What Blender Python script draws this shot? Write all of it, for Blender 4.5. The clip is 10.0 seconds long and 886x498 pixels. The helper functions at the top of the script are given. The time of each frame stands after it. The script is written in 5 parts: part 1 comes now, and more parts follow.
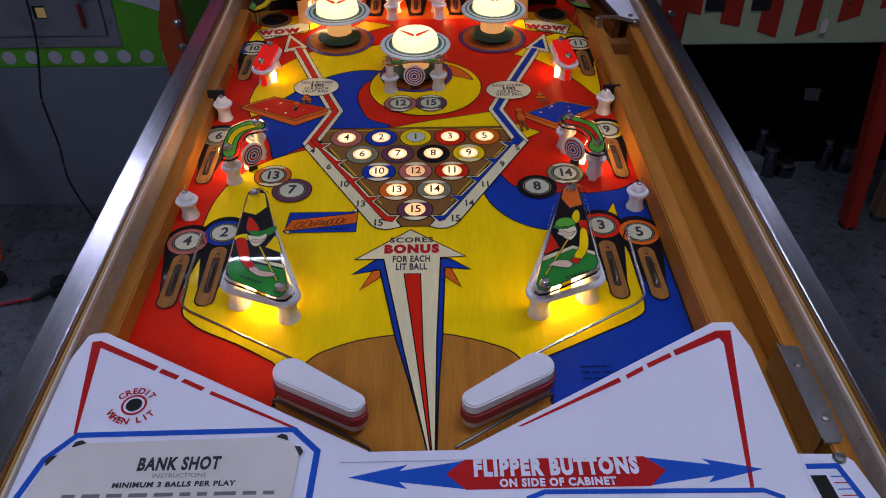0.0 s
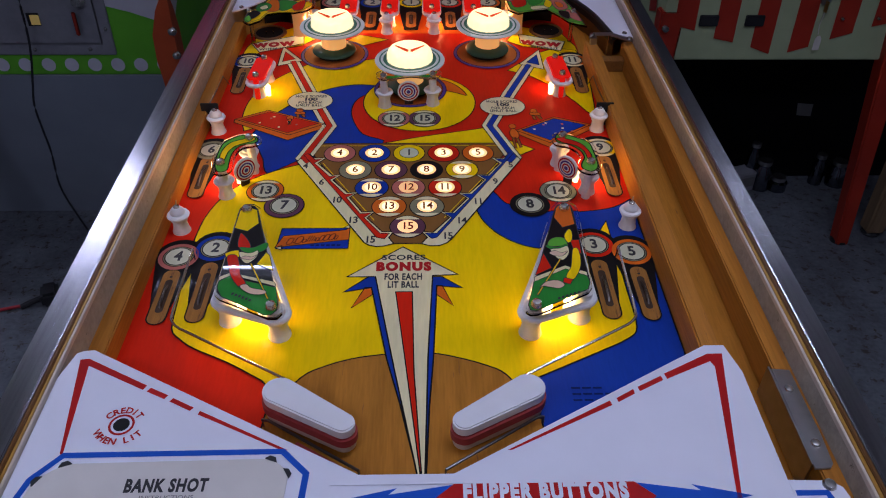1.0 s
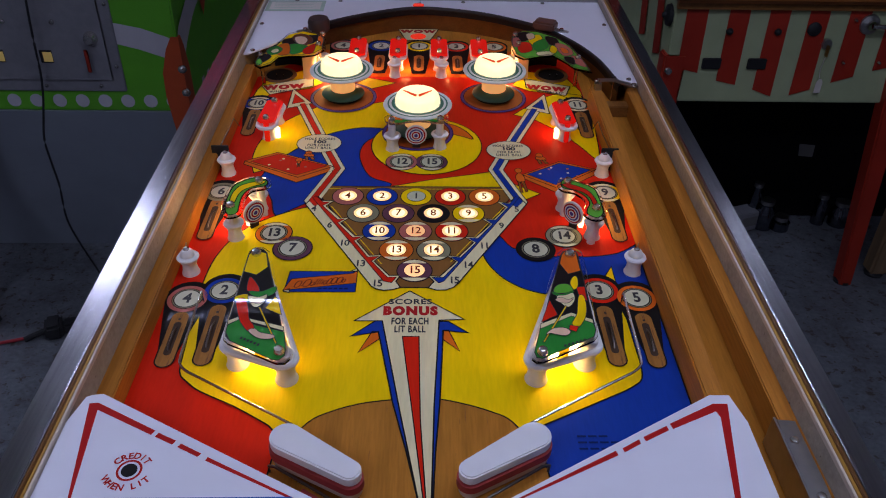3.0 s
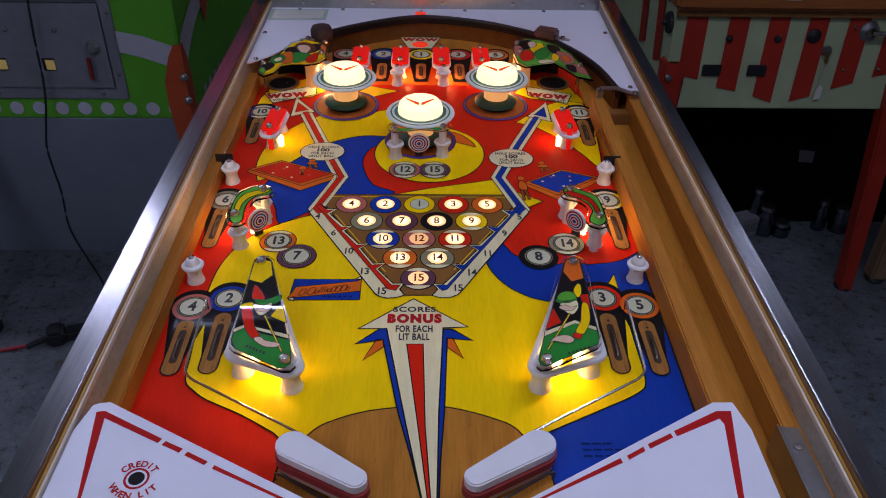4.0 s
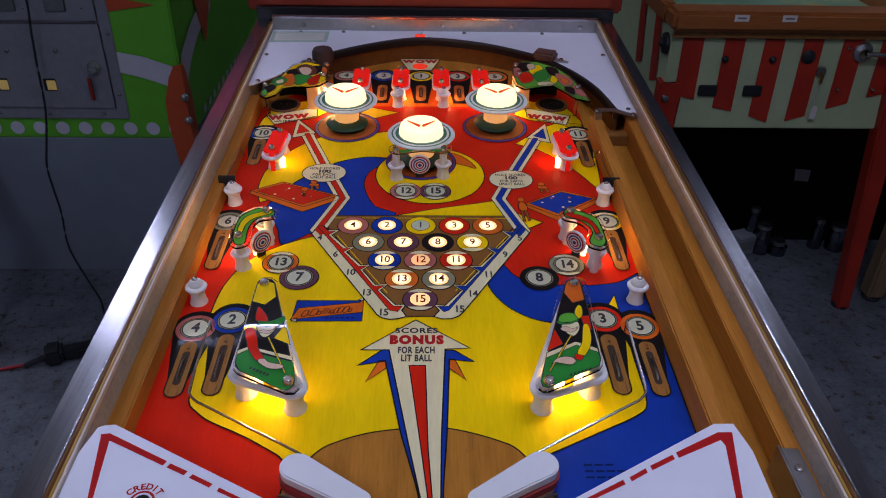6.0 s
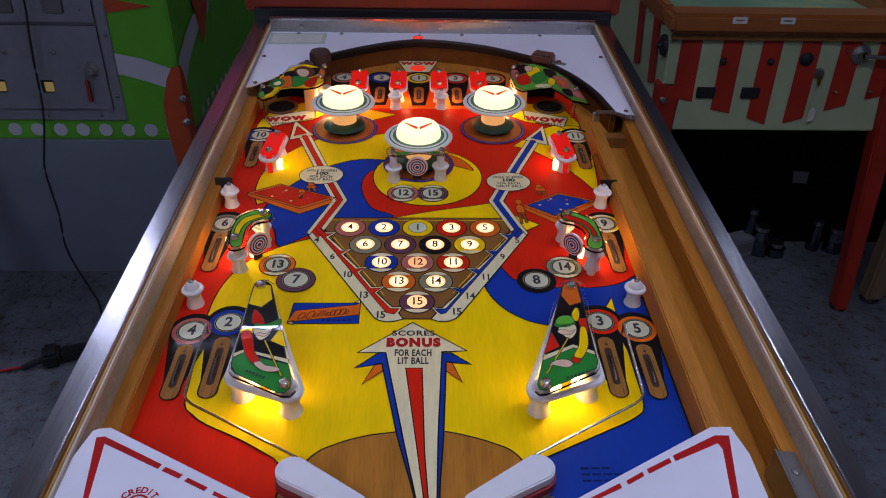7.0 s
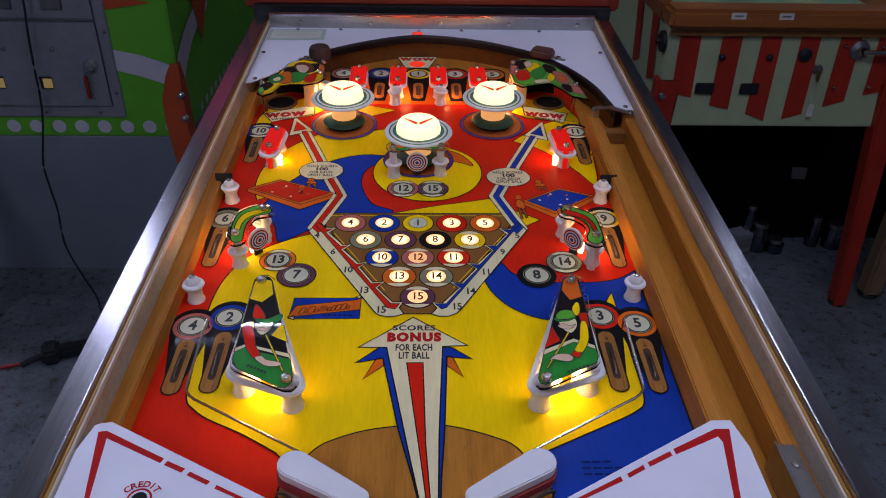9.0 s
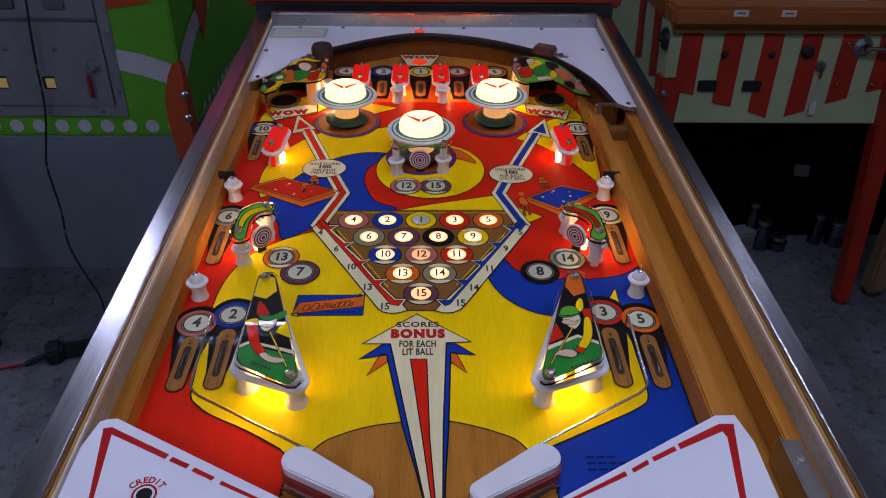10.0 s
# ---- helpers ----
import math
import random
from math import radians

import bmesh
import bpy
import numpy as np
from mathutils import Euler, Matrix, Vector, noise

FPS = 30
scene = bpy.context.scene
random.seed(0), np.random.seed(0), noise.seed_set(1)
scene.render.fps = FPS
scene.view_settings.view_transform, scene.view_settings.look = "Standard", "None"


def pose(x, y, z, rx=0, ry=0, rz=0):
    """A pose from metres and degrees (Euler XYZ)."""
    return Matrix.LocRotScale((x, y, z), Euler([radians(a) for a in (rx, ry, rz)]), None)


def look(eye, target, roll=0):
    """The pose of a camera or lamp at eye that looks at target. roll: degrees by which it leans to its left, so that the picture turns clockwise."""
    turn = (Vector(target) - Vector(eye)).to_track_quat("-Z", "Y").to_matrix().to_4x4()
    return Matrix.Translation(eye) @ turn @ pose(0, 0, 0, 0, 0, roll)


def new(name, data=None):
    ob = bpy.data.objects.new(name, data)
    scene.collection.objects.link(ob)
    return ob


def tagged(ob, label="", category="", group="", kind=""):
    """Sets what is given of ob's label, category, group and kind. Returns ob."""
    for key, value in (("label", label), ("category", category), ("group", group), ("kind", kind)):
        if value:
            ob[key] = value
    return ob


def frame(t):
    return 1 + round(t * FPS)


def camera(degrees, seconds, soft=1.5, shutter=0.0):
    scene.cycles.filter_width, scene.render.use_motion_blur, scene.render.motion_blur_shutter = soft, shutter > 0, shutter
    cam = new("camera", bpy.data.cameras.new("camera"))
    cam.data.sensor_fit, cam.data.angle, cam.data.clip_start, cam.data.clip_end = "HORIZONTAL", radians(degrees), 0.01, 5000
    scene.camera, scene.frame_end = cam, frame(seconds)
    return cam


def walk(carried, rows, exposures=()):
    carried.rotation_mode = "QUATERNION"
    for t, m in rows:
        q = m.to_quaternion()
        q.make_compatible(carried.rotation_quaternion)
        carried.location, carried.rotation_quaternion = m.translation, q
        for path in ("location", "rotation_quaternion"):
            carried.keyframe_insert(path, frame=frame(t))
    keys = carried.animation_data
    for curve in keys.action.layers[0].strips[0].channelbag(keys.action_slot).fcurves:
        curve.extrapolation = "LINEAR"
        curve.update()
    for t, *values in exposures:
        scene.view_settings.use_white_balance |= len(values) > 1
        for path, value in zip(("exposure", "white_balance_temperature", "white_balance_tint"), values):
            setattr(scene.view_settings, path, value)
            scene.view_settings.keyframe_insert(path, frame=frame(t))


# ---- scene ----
# Table space: x to the right, y up the playfield, z out of it; origin near the front of the playfield.
TABLE = pose(0, 0, 0.88, 4, 0, 0)

cam = camera(59.7, 10.0, soft=1.05)
PATH = [
    (0, (0.015, -0.115, 0.462), (0.046, 1.409, -0.833), -0.2),
    (0.5, (0.016, -0.114, 0.465), (0.056, 1.412, -0.828), 0.2),
    (1, (0.016, -0.108, 0.468), (0.065, 1.429, -0.811), 0.8),
    (1.5, (0.016, -0.105, 0.47), (0.066, 1.441, -0.797), 1.0),
    (2, (0.012, -0.104, 0.478), (0.061, 1.46, -0.768), 1.3),
    (2.5, (0.012, -0.105, 0.48), (0.057, 1.475, -0.746), 1.3),
    (4, (0.008, -0.108, 0.485), (0.051, 1.491, -0.716), 1.1),
    (4.5, (0.005, -0.109, 0.487), (0.052, 1.493, -0.709), 1.2),
    (5, (0.003, -0.11, 0.49), (0.052, 1.5, -0.696), 1.3),
    (5.5, (0.003, -0.111, 0.492), (0.053, 1.509, -0.681), 1.2),
    (7, (0.005, -0.109, 0.492), (0.059, 1.519, -0.67), 1.3),
    (7.5, (0.007, -0.109, 0.491), (0.062, 1.517, -0.672), 1.1),
    (8, (0.004, -0.11, 0.491), (0.061, 1.516, -0.672), 1.2),
    (8.5, (0.001, -0.111, 0.491), (0.065, 1.512, -0.676), 1.5),
    (9, (0.003, -0.111, 0.491), (0.061, 1.512, -0.677), 1.3),
    (9.5, (0.003, -0.112, 0.49), (0.058, 1.511, -0.678), 1.1),
    (10, (0.002, -0.113, 0.489), (0.054, 1.509, -0.68), 1.0),
]
walk(cam, [(t, TABLE @ look(eye, target, roll)) for t, eye, target, roll in PATH],
     [(0.0, -0.04), (1.0, -0.03), (2.5, -0.09), (4.0, 0.06), (10.0, 0.10)])

# ---- light ----
world = bpy.data.worlds.new("room_air")
world.use_nodes = True
world.node_tree.nodes["Background"].inputs[0].default_value = (0.45, 0.52, 0.75, 1)
world.node_tree.nodes["Background"].inputs[1].default_value = 0.03
scene.world = world


def area(name, m, sx, sy, power, color):
    d = bpy.data.lights.new(name, "AREA")
    d.shape, d.size, d.size_y, d.energy, d.color = "RECTANGLE", sx, sy, power, color
    ob = new(name, d)
    ob.matrix_world = m
    return ob


COOL = (0.63, 0.69, 1.0)
WARM = (1.0, 0.62, 0.25)
# First two placed from reflections; last three are unseen fill, added for brightness.
TUBES = [(-0.83, 2.045, 0.3, 3, (0,)), (-1.78, 2.46, 0.6, 6, (-0.08, 0.08)), (-0.9, -1.1, 0.6, 12, (-0.08, 0.08)), (0.45, 0.22, 0.6, 8, (-0.08, 0.08)), (2.15, 2.75, 0.6, 3.5, (-0.08, 0.08))]
for tx, ty, reach, watts, offsets in TUBES:
    for dy in offsets:
        area("tube_light", pose(tx, ty + dy, 2.6155), 2 * reach, 0.007, watts / len(offsets), COOL)


def bulb_light(x, y, z, power, color=WARM, radius=0.004):
    d = bpy.data.lights.new("bulb_light", "POINT")
    d.energy, d.color, d.shadow_soft_size = power, color, radius
    ob = new("bulb_light", d)
    ob.matrix_world = TABLE @ Matrix.Translation((x, y, z))


# ---- materials ----
def mat(name, color, rough=0.5, metal=0.0, grain=0.0, scale=40.0, bump=0.0, coat=0.0, stretch=(1, 1, 1), wear=None, wear_at=0.6,
        glow=None, power=0.0, trans=0.0, ior=1.45, vary=0.0, bscale=None, spec=0.5, coat_rough=0.12):
    """A principled surface with two scales of noise in its colour, an optional wear colour, and a fine relief."""
    m = bpy.data.materials.new(name)
    m.use_nodes = True
    nt = m.node_tree
    b = nt.nodes["Principled BSDF"]
    N, L = nt.nodes.new, nt.links.new
    b.inputs["Base Color"].default_value = (*color, 1)
    b.inputs["Roughness"].default_value = rough
    b.inputs["Metallic"].default_value = metal
    b.inputs["IOR"].default_value = ior
    b.inputs["Coat Weight"].default_value = coat
    b.inputs["Coat Roughness"].default_value = coat_rough
    b.inputs["Specular IOR Level"].default_value = spec
    b.inputs["Transmission Weight"].default_value = trans
    if glow:
        b.inputs["Emission Color"].default_value = (*glow, 1)
        b.inputs["Emission Strength"].default_value = power
    if grain or bump or wear or vary:
        co = N("ShaderNodeTexCoord")
        mp = N("ShaderNodeMapping")
        mp.inputs["Scale"].default_value = stretch
        L(co.outputs["Object"], mp.inputs["Vector"])
        fine, big = N("ShaderNodeTexNoise"), N("ShaderNodeTexNoise")
        fine.inputs["Scale"].default_value, fine.inputs["Detail"].default_value = scale, 6
        big.inputs["Scale"].default_value, big.inputs["Detail"].default_value = scale * 0.12, 3
        L(mp.outputs["Vector"], fine.inputs["Vector"])
        L(mp.outputs["Vector"], big.inputs["Vector"])
        add = N("ShaderNodeMath")
        add.operation = "ADD"
        L(fine.outputs["Fac"], add.inputs[0])
        L(big.outputs["Fac"], add.inputs[1])
        rng = N("ShaderNodeMapRange")
        rng.inputs["From Min"].default_value, rng.inputs["From Max"].default_value = 0.6, 1.4
        rng.inputs["To Min"].default_value, rng.inputs["To Max"].default_value = 1 - grain, 1 + grain
        L(add.outputs[0], rng.inputs["Value"])
        mul = N("ShaderNodeVectorMath")
        mul.operation = "SCALE"
        mul.inputs[0].default_value = color
        L(rng.outputs["Result"], mul.inputs["Scale"])
        out = mul.outputs["Vector"]
        if vary:
            oi = N("ShaderNodeObjectInfo")
            vr = N("ShaderNodeMapRange")
            vr.inputs["To Min"].default_value, vr.inputs["To Max"].default_value = 1 - vary, 1 + vary
            L(oi.outputs["Random"], vr.inputs["Value"])
            m2 = N("ShaderNodeVectorMath")
            m2.operation = "SCALE"
            L(out, m2.inputs[0])
            L(vr.outputs["Result"], m2.inputs["Scale"])
            out = m2.outputs["Vector"]
        if wear:
            wn = N("ShaderNodeTexNoise")
            wn.inputs["Scale"].default_value, wn.inputs["Detail"].default_value, wn.inputs["Roughness"].default_value = scale * 0.5, 8, 0.7
            L(mp.outputs["Vector"], wn.inputs["Vector"])
            ramp = N("ShaderNodeMapRange")
            ramp.inputs["From Min"].default_value, ramp.inputs["From Max"].default_value = wear_at, wear_at + 0.06
            L(wn.outputs["Fac"], ramp.inputs["Value"])
            mix = N("ShaderNodeMix")
            mix.data_type = "RGBA"
            L(ramp.outputs["Result"], mix.inputs["Factor"])
            L(out, mix.inputs["A"])
            mix.inputs["B"].default_value = (*wear, 1)
            out = mix.outputs["Result"]
        L(out, b.inputs["Base Color"])
        rr = N("ShaderNodeMapRange")
        rr.inputs["To Min"].default_value, rr.inputs["To Max"].default_value = max(rough * 0.8, 0.02), min(rough * 1.25, 1)
        L(big.outputs["Fac"], rr.inputs["Value"])
        L(rr.outputs["Result"], b.inputs["Roughness"])
        if bump:
            bn = N("ShaderNodeTexNoise")
            bn.inputs["Scale"].default_value, bn.inputs["Detail"].default_value = bscale or scale, 4
            L(mp.outputs["Vector"], bn.inputs["Vector"])
            bp = N("ShaderNodeBump")
            bp.inputs["Strength"].default_value, bp.inputs["Distance"].default_value = bump, 0.002
            L(bn.outputs["Fac"], bp.inputs["Height"])
            L(bp.outputs["Normal"], b.inputs["Normal"])
    return m


def ink(name, color, wear=None, wear_at=0.69):
    """Screen-printed playfield colour under old, finely crazed lacquer."""
    return mat(name, color, 0.5, grain=0.095, scale=260, bump=0.02, coat=0.045, wear=wear, wear_at=wear_at, stretch=(1.6, 0.2, 1), bscale=90, spec=0.05, coat_rough=0.05)


GLOSSY = {}


def glossy(m):
    """The same print behind a smooth, clear acrylic face."""
    if m.name not in GLOSSY:
        c = m.copy()
        c.name = m.name + "_under_acrylic"
        b = c.node_tree.nodes["Principled BSDF"]
        b.inputs["Coat Weight"].default_value, b.inputs["Coat Roughness"].default_value = 0.4, 0.006
        for link in list(b.inputs["Normal"].links):
            c.node_tree.links.remove(link)
        GLOSSY[m.name] = c
    return GLOSSY[m.name]


RED = ink("red_ink", (0.68, 0.020, 0.006), (0.50, 0.014, 0.006))
YELLOW = ink("yellow_ink", (0.96, 0.62, 0.002), (0.82, 0.51, 0.002))
BLUE = ink("blue_ink", (0.009, 0.042, 0.31), (0.012, 0.035, 0.25))
ORANGE = ink("orange_ink", (0.72, 0.14, 0.012))
CREAM = ink("cream_ink", (0.82, 0.71, 0.40), (0.6, 0.49, 0.28))
BLACK = ink("black_ink", (0.012, 0.010, 0.010))
BROWN = ink("brown_ink", (0.25, 0.11, 0.025))
PINK = ink("pink_ink", (0.50, 0.14, 0.11))
PURPLE = ink("purple_ink", (0.14, 0.05, 0.075))
OLIVE = ink("olive_ink", (0.26, 0.24, 0.14))
GREEN = ink("green_ink", (0.03, 0.25, 0.035))
LIME = ink("lime_ink", (0.12, 0.42, 0.04))
DARKINK = ink("chestnut_ink", (0.16, 0.045, 0.02))
DARKBLUE = ink("navy_ink", (0.006, 0.016, 0.10))
RUST = ink("rust_ink", (0.36, 0.10, 0.02))
SKIN = ink("buff_ink", (0.78, 0.52, 0.36))
MAPLE = mat("maple_playfield", (0.43, 0.170, 0.022), 0.45, grain=0.26, scale=60, bump=0.06, coat=0.04, spec=0.12, coat_rough=0.08, stretch=(9, 0.7, 9), wear=(0.27, 0.11, 0.03), wear_at=0.62)
SLOTWOOD = mat("routed_slot_wood", (0.34, 0.145, 0.03), 0.5, grain=0.25, scale=80, bump=0.06, spec=0.15, stretch=(9, 0.7, 9), wear=(0.18, 0.075, 0.025), wear_at=0.58)
SLOTGAP = mat("slot_shadow_wood", (0.045, 0.022, 0.010), 0.7, grain=0.3, scale=90)
RAILWOOD = mat("varnished_rail_wood", (0.42, 0.160, 0.022), 0.45, grain=0.30, scale=50, bump=0.12, coat=0.06, spec=0.2, stretch=(8, 0.5, 8), wear=(0.2, 0.08, 0.02), wear_at=0.64)
DARKWOOD = mat("brown_trim_wood", (0.22, 0.088, 0.020), 0.4, grain=0.3, scale=60, bump=0.1, stretch=(8, 0.4, 8))
CREAMSIDE = mat("cream_speckled_side_paint", (0.40, 0.345, 0.275), 0.6, grain=0.25, scale=210, bump=0.25, spec=0.2, wear=(0.07, 0.05, 0.035), wear_at=0.63)
CHROME = mat("brushed_steel_rail", (0.54, 0.52, 0.56), 0.17, 1.0, grain=0.25, scale=120, bump=0.02, stretch=(3, 0.15, 3))
STEEL = mat("dull_steel", (0.45, 0.44, 0.43), 0.35, 1.0, grain=0.15, scale=120, bump=0.05)
WIRE = mat("polished_wire", (0.70, 0.68, 0.64), 0.26, 1.0)
SCREW = mat("screw_metal", (0.55, 0.53, 0.5), 0.25, 1.0)
WHITEPAINT = mat("white_enamel_sheet", (0.78, 0.77, 0.84), 0.38, grain=0.035, scale=25, bump=0.02, coat=0.15)
WHITEPLASTIC = mat("white_post_plastic", (0.80, 0.76, 0.72), 0.4, grain=0.06, scale=200, bump=0.03)
WHITERUBBER = mat("white_rubber", (0.80, 0.77, 0.76), 0.6, grain=0.08, scale=150, bump=0.05)
REDRUBBER = mat("red_rubber", (0.33, 0.035, 0.035), 0.6, grain=0.15, scale=150, bump=0.05)
FLIPWHITE = mat("flipper_plastic", (0.80, 0.79, 0.80), 0.3, grain=0.03, scale=80, coat=0.3)
FLIPBASE = mat("aged_flipper_plastic", (0.55, 0.45, 0.38), 0.5, grain=0.1, scale=80)
BLACKPLASTIC = mat("black_plastic", (0.015, 0.015, 0.017), 0.5, grain=0.2, scale=60)
HOLE = mat("dark_void", (0.006, 0.005, 0.005), 0.9, grain=0.1)
BROWNRUBBER = mat("brown_rubber", (0.05, 0.025, 0.02), 0.6, grain=0.2, scale=120, bump=0.1)
DISCWHITE = mat("bumper_disc_white", (0.70, 0.72, 0.70), 0.35, grain=0.05, scale=90)
DISCGREEN = mat("bumper_disc_green", (0.02, 0.13, 0.09), 0.35, grain=0.1, scale=90)
SKIRT = mat("green_black_skirt", (0.015, 0.075, 0.045), 0.45, grain=0.2, scale=80)
CAPLIT = mat("lit_bumper_cap", (0.80, 0.72, 0.55), 0.35, glow=(1.0, 0.80, 0.42), power=1.2)
MARKLIT = mat("lit_red_mark", (0.5, 0.03, 0.01), 0.4, glow=(1.0, 0.07, 0.02), power=0.45)
AMBERLIT = mat("amber_lit_guide", (0.55, 0.30, 0.14), 0.45, grain=0.1, glow=(1.0, 0.40, 0.12), power=0.22)
BODYLIT = mat("lit_bumper_body", (0.8, 0.55, 0.3), 0.4, glow=(1.0, 0.48, 0.16), power=0.55)
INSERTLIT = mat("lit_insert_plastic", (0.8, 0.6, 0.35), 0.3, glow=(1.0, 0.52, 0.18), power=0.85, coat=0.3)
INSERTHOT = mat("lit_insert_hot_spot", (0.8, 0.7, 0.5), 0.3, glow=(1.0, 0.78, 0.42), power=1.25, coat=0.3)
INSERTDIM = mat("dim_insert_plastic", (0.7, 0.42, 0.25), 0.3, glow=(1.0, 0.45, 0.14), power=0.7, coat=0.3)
INSERTOFF = mat("unlit_insert_plastic", (0.60, 0.58, 0.40), 0.35, grain=0.08, scale=150, coat=0.04, spec=0.12)
REDLIT = mat("lit_red_plastic", (0.45, 0.006, 0.004), 0.25, glow=(1.0, 0.012, 0.006), power=0.42, coat=0.12)
REDLAMP = mat("red_lens", (0.6, 0.015, 0.01), 0.2, glow=(1.0, 0.05, 0.02), power=0.6, coat=0.4)
BULB = mat("glowing_bulb", (1, 0.9, 0.7), 0.2, glow=(1.0, 0.74, 0.36), power=3)
NEON = mat("red_neon", (0.8, 0.1, 0.15), 0.3, glow=(1.0, 0.06, 0.22), power=2.5)
TUBE = mat("glowing_tube", (1, 1, 1), 0.3, glow=(0.66, 0.72, 1.0), power=36)
CLEAR = mat("clear_acrylic", (0.95, 0.96, 0.95), 0.015, trans=1.0, ior=1.3)
PAPER = mat("aged_card", (0.66, 0.61, 0.55), 0.7, grain=0.05, scale=60)
GREENCARD = mat("green_printed_card", (0.42, 0.52, 0.42), 0.7, grain=0.12, scale=60)
PRINTRED = mat("apron_red_print", (0.46, 0.010, 0.010), 0.5, spec=0.15, grain=0.06, scale=90)
PRINTBLUE = mat("apron_blue_print", (0.010, 0.085, 0.46), 0.5, spec=0.15, grain=0.06, scale=90)
NUMERAL = mat("brown_black_numeral", (0.13, 0.020, 0.006), 0.5, spec=0.1)
PRINTBLACK = mat("black_print", (0.02, 0.018, 0.02), 0.5)
PRINTGREY = mat("grey_print", (0.16, 0.15, 0.15), 0.6)
CONCRETE = mat("painted_concrete_floor", (0.118, 0.126, 0.142), 0.6, grain=0.5, scale=75, bump=0.5, wear=(0.048, 0.038, 0.028), wear_at=0.545, coat=0.04)
WALLPAINT = mat("dark_wall_paint", (0.05, 0.055, 0.065), 0.8, grain=0.15, scale=6)
CEILWHITE = mat("white_ceiling_paint", (0.70, 0.70, 0.72), 0.8, grain=0.08, scale=4)
CEILPAINT = mat("ceiling_paint", (0.36, 0.36, 0.38), 0.8, grain=0.08, scale=4)
CABGREEN = mat("bright_green_cabinet_paint", (0.12, 0.44, 0.025), 0.5, grain=0.10, scale=20, bump=0.04)
CABORANGE = mat("orange_red_cabinet_paint", (0.52, 0.075, 0.018), 0.5, grain=0.12, scale=25, bump=0.04)
CABSTRIPE = mat("pale_stripe_paint", (0.55, 0.53, 0.58), 0.5, grain=0.08, scale=25)
DOORGREY = mat("grey_coin_door_steel", (0.24, 0.235, 0.26), 0.5, 0.2, grain=0.14, scale=60, bump=0.08)
COINYELLOW = mat("yellow_coin_lens", (0.65, 0.45, 0.12), 0.4, glow=(1.0, 0.7, 0.25), power=0.10)
MINT = mat("pale_mint_cabinet_paint", (0.40, 0.45, 0.26), 0.5, grain=0.10, scale=18, bump=0.04)
STRIPERED = mat("dark_red_stripe_paint", (0.36, 0.022, 0.008), 0.5, grain=0.15, scale=18)
LOCKWOOD = mat("orange_lockbar_wood", (0.32, 0.10, 0.022), 0.35, grain=0.25, scale=40, coat=0.3, stretch=(0.5, 8, 8))
BACKRED = mat("red_backbox_paint", (0.28, 0.035, 0.015), 0.45, grain=0.15, scale=15)
LEGWOOD = mat("tan_wooden_leg", (0.20, 0.125, 0.065), 0.6, grain=0.25, scale=30, stretch=(8, 8, 0.6))
# Near black stands in for the missing light below the right cabinet.
UNLITBLACK = mat("unlit_black", (0.005, 0.005, 0.006), 0.95, grain=0.3, scale=12, spec=0.05)
GLASSJAR = mat("dusty_glass", (0.16, 0.17, 0.20), 0.10, 1.0, grain=0.3)
DARKSTEEL = mat("tarnished_steel", (0.16, 0.14, 0.13), 0.35, 1.0, grain=0.2)
CHANNEL = mat("pale_channel_plastic", (0.62, 0.52, 0.42), 0.45, grain=0.12, scale=90)
DARKTRIM = mat("dark_amber_trim", (0.15, 0.062, 0.015), 0.3, grain=0.25, scale=60, stretch=(8, 0.4, 8))
GOLDTRIM = mat("amber_plastic_trim", (0.38, 0.19, 0.03), 0.3, grain=0.25, scale=60, stretch=(8, 0.4, 8))
REDCORD = mat("red_lead", (0.40, 0.02, 0.03), 0.5)


# ---- shape helpers ----
def part(name, bm, material, parent=None, label="", smooth=False, m=None):
    """Links a bmesh as one mesh object, under a thing or a part."""
    me = bpy.data.meshes.new(name)
    bm.normal_update()
    bm.to_mesh(me)
    bm.free()
    me.materials.append(material)
    if smooth:
        me.polygons.foreach_set("use_smooth", [True] * len(me.polygons))
        me.set_sharp_from_angle(angle=radians(40))
    ob = new(name, me)
    if parent is not None:
        ob.parent = parent
    if m is not None:
        ob.matrix_basis = m
    if label:
        ob["label"] = label
    return ob


def thing(name, m, label, category, group="", kind=""):
    ob = new(name)
    ob.empty_display_size = 0.02
    ob.matrix_basis = m
    return tagged(ob, label, category, group, kind)


def at(x, y, z=0.0, turn=0.0):
    """A pose on the table."""
    return TABLE @ pose(x, y, z, 0, 0, turn)


def mm(text):
    return [tuple(float(v) / 1000 for v in p.split(",")) for p in text.split()]


def curve(P, n=5, closed=True):
    """A smooth line through a few points."""
    out, k = [], len(P)
    for i in range(k if closed else k - 1):
        p = [Vector(P[(i + j) % k] if closed else P[min(max(i + j, 0), k - 1)]) for j in (-1, 0, 1, 2)]
        for s in range(n):
            t = s / n
            out.append(tuple(0.5 * (2 * p[1] + (p[2] - p[0]) * t + (2 * p[0] - 5 * p[1] + 4 * p[2] - p[3]) * t * t + (3 * p[1] - p[0] - 3 * p[2] + p[3]) * t ** 3)))
    if not closed:
        out.append(tuple(P[-1]))
    return out


def ring(cx, cy, a, b=None, n=40, start=0.0, stop=2 * math.pi):
    b = a if b is None else b
    full = abs(stop - start - 2 * math.pi) < 1e-6
    k = n if full else n + 1
    return [(cx + a * math.cos(start + (stop - start) * i / n), cy + b * math.sin(start + (stop - start) * i / n)) for i in range(k)]


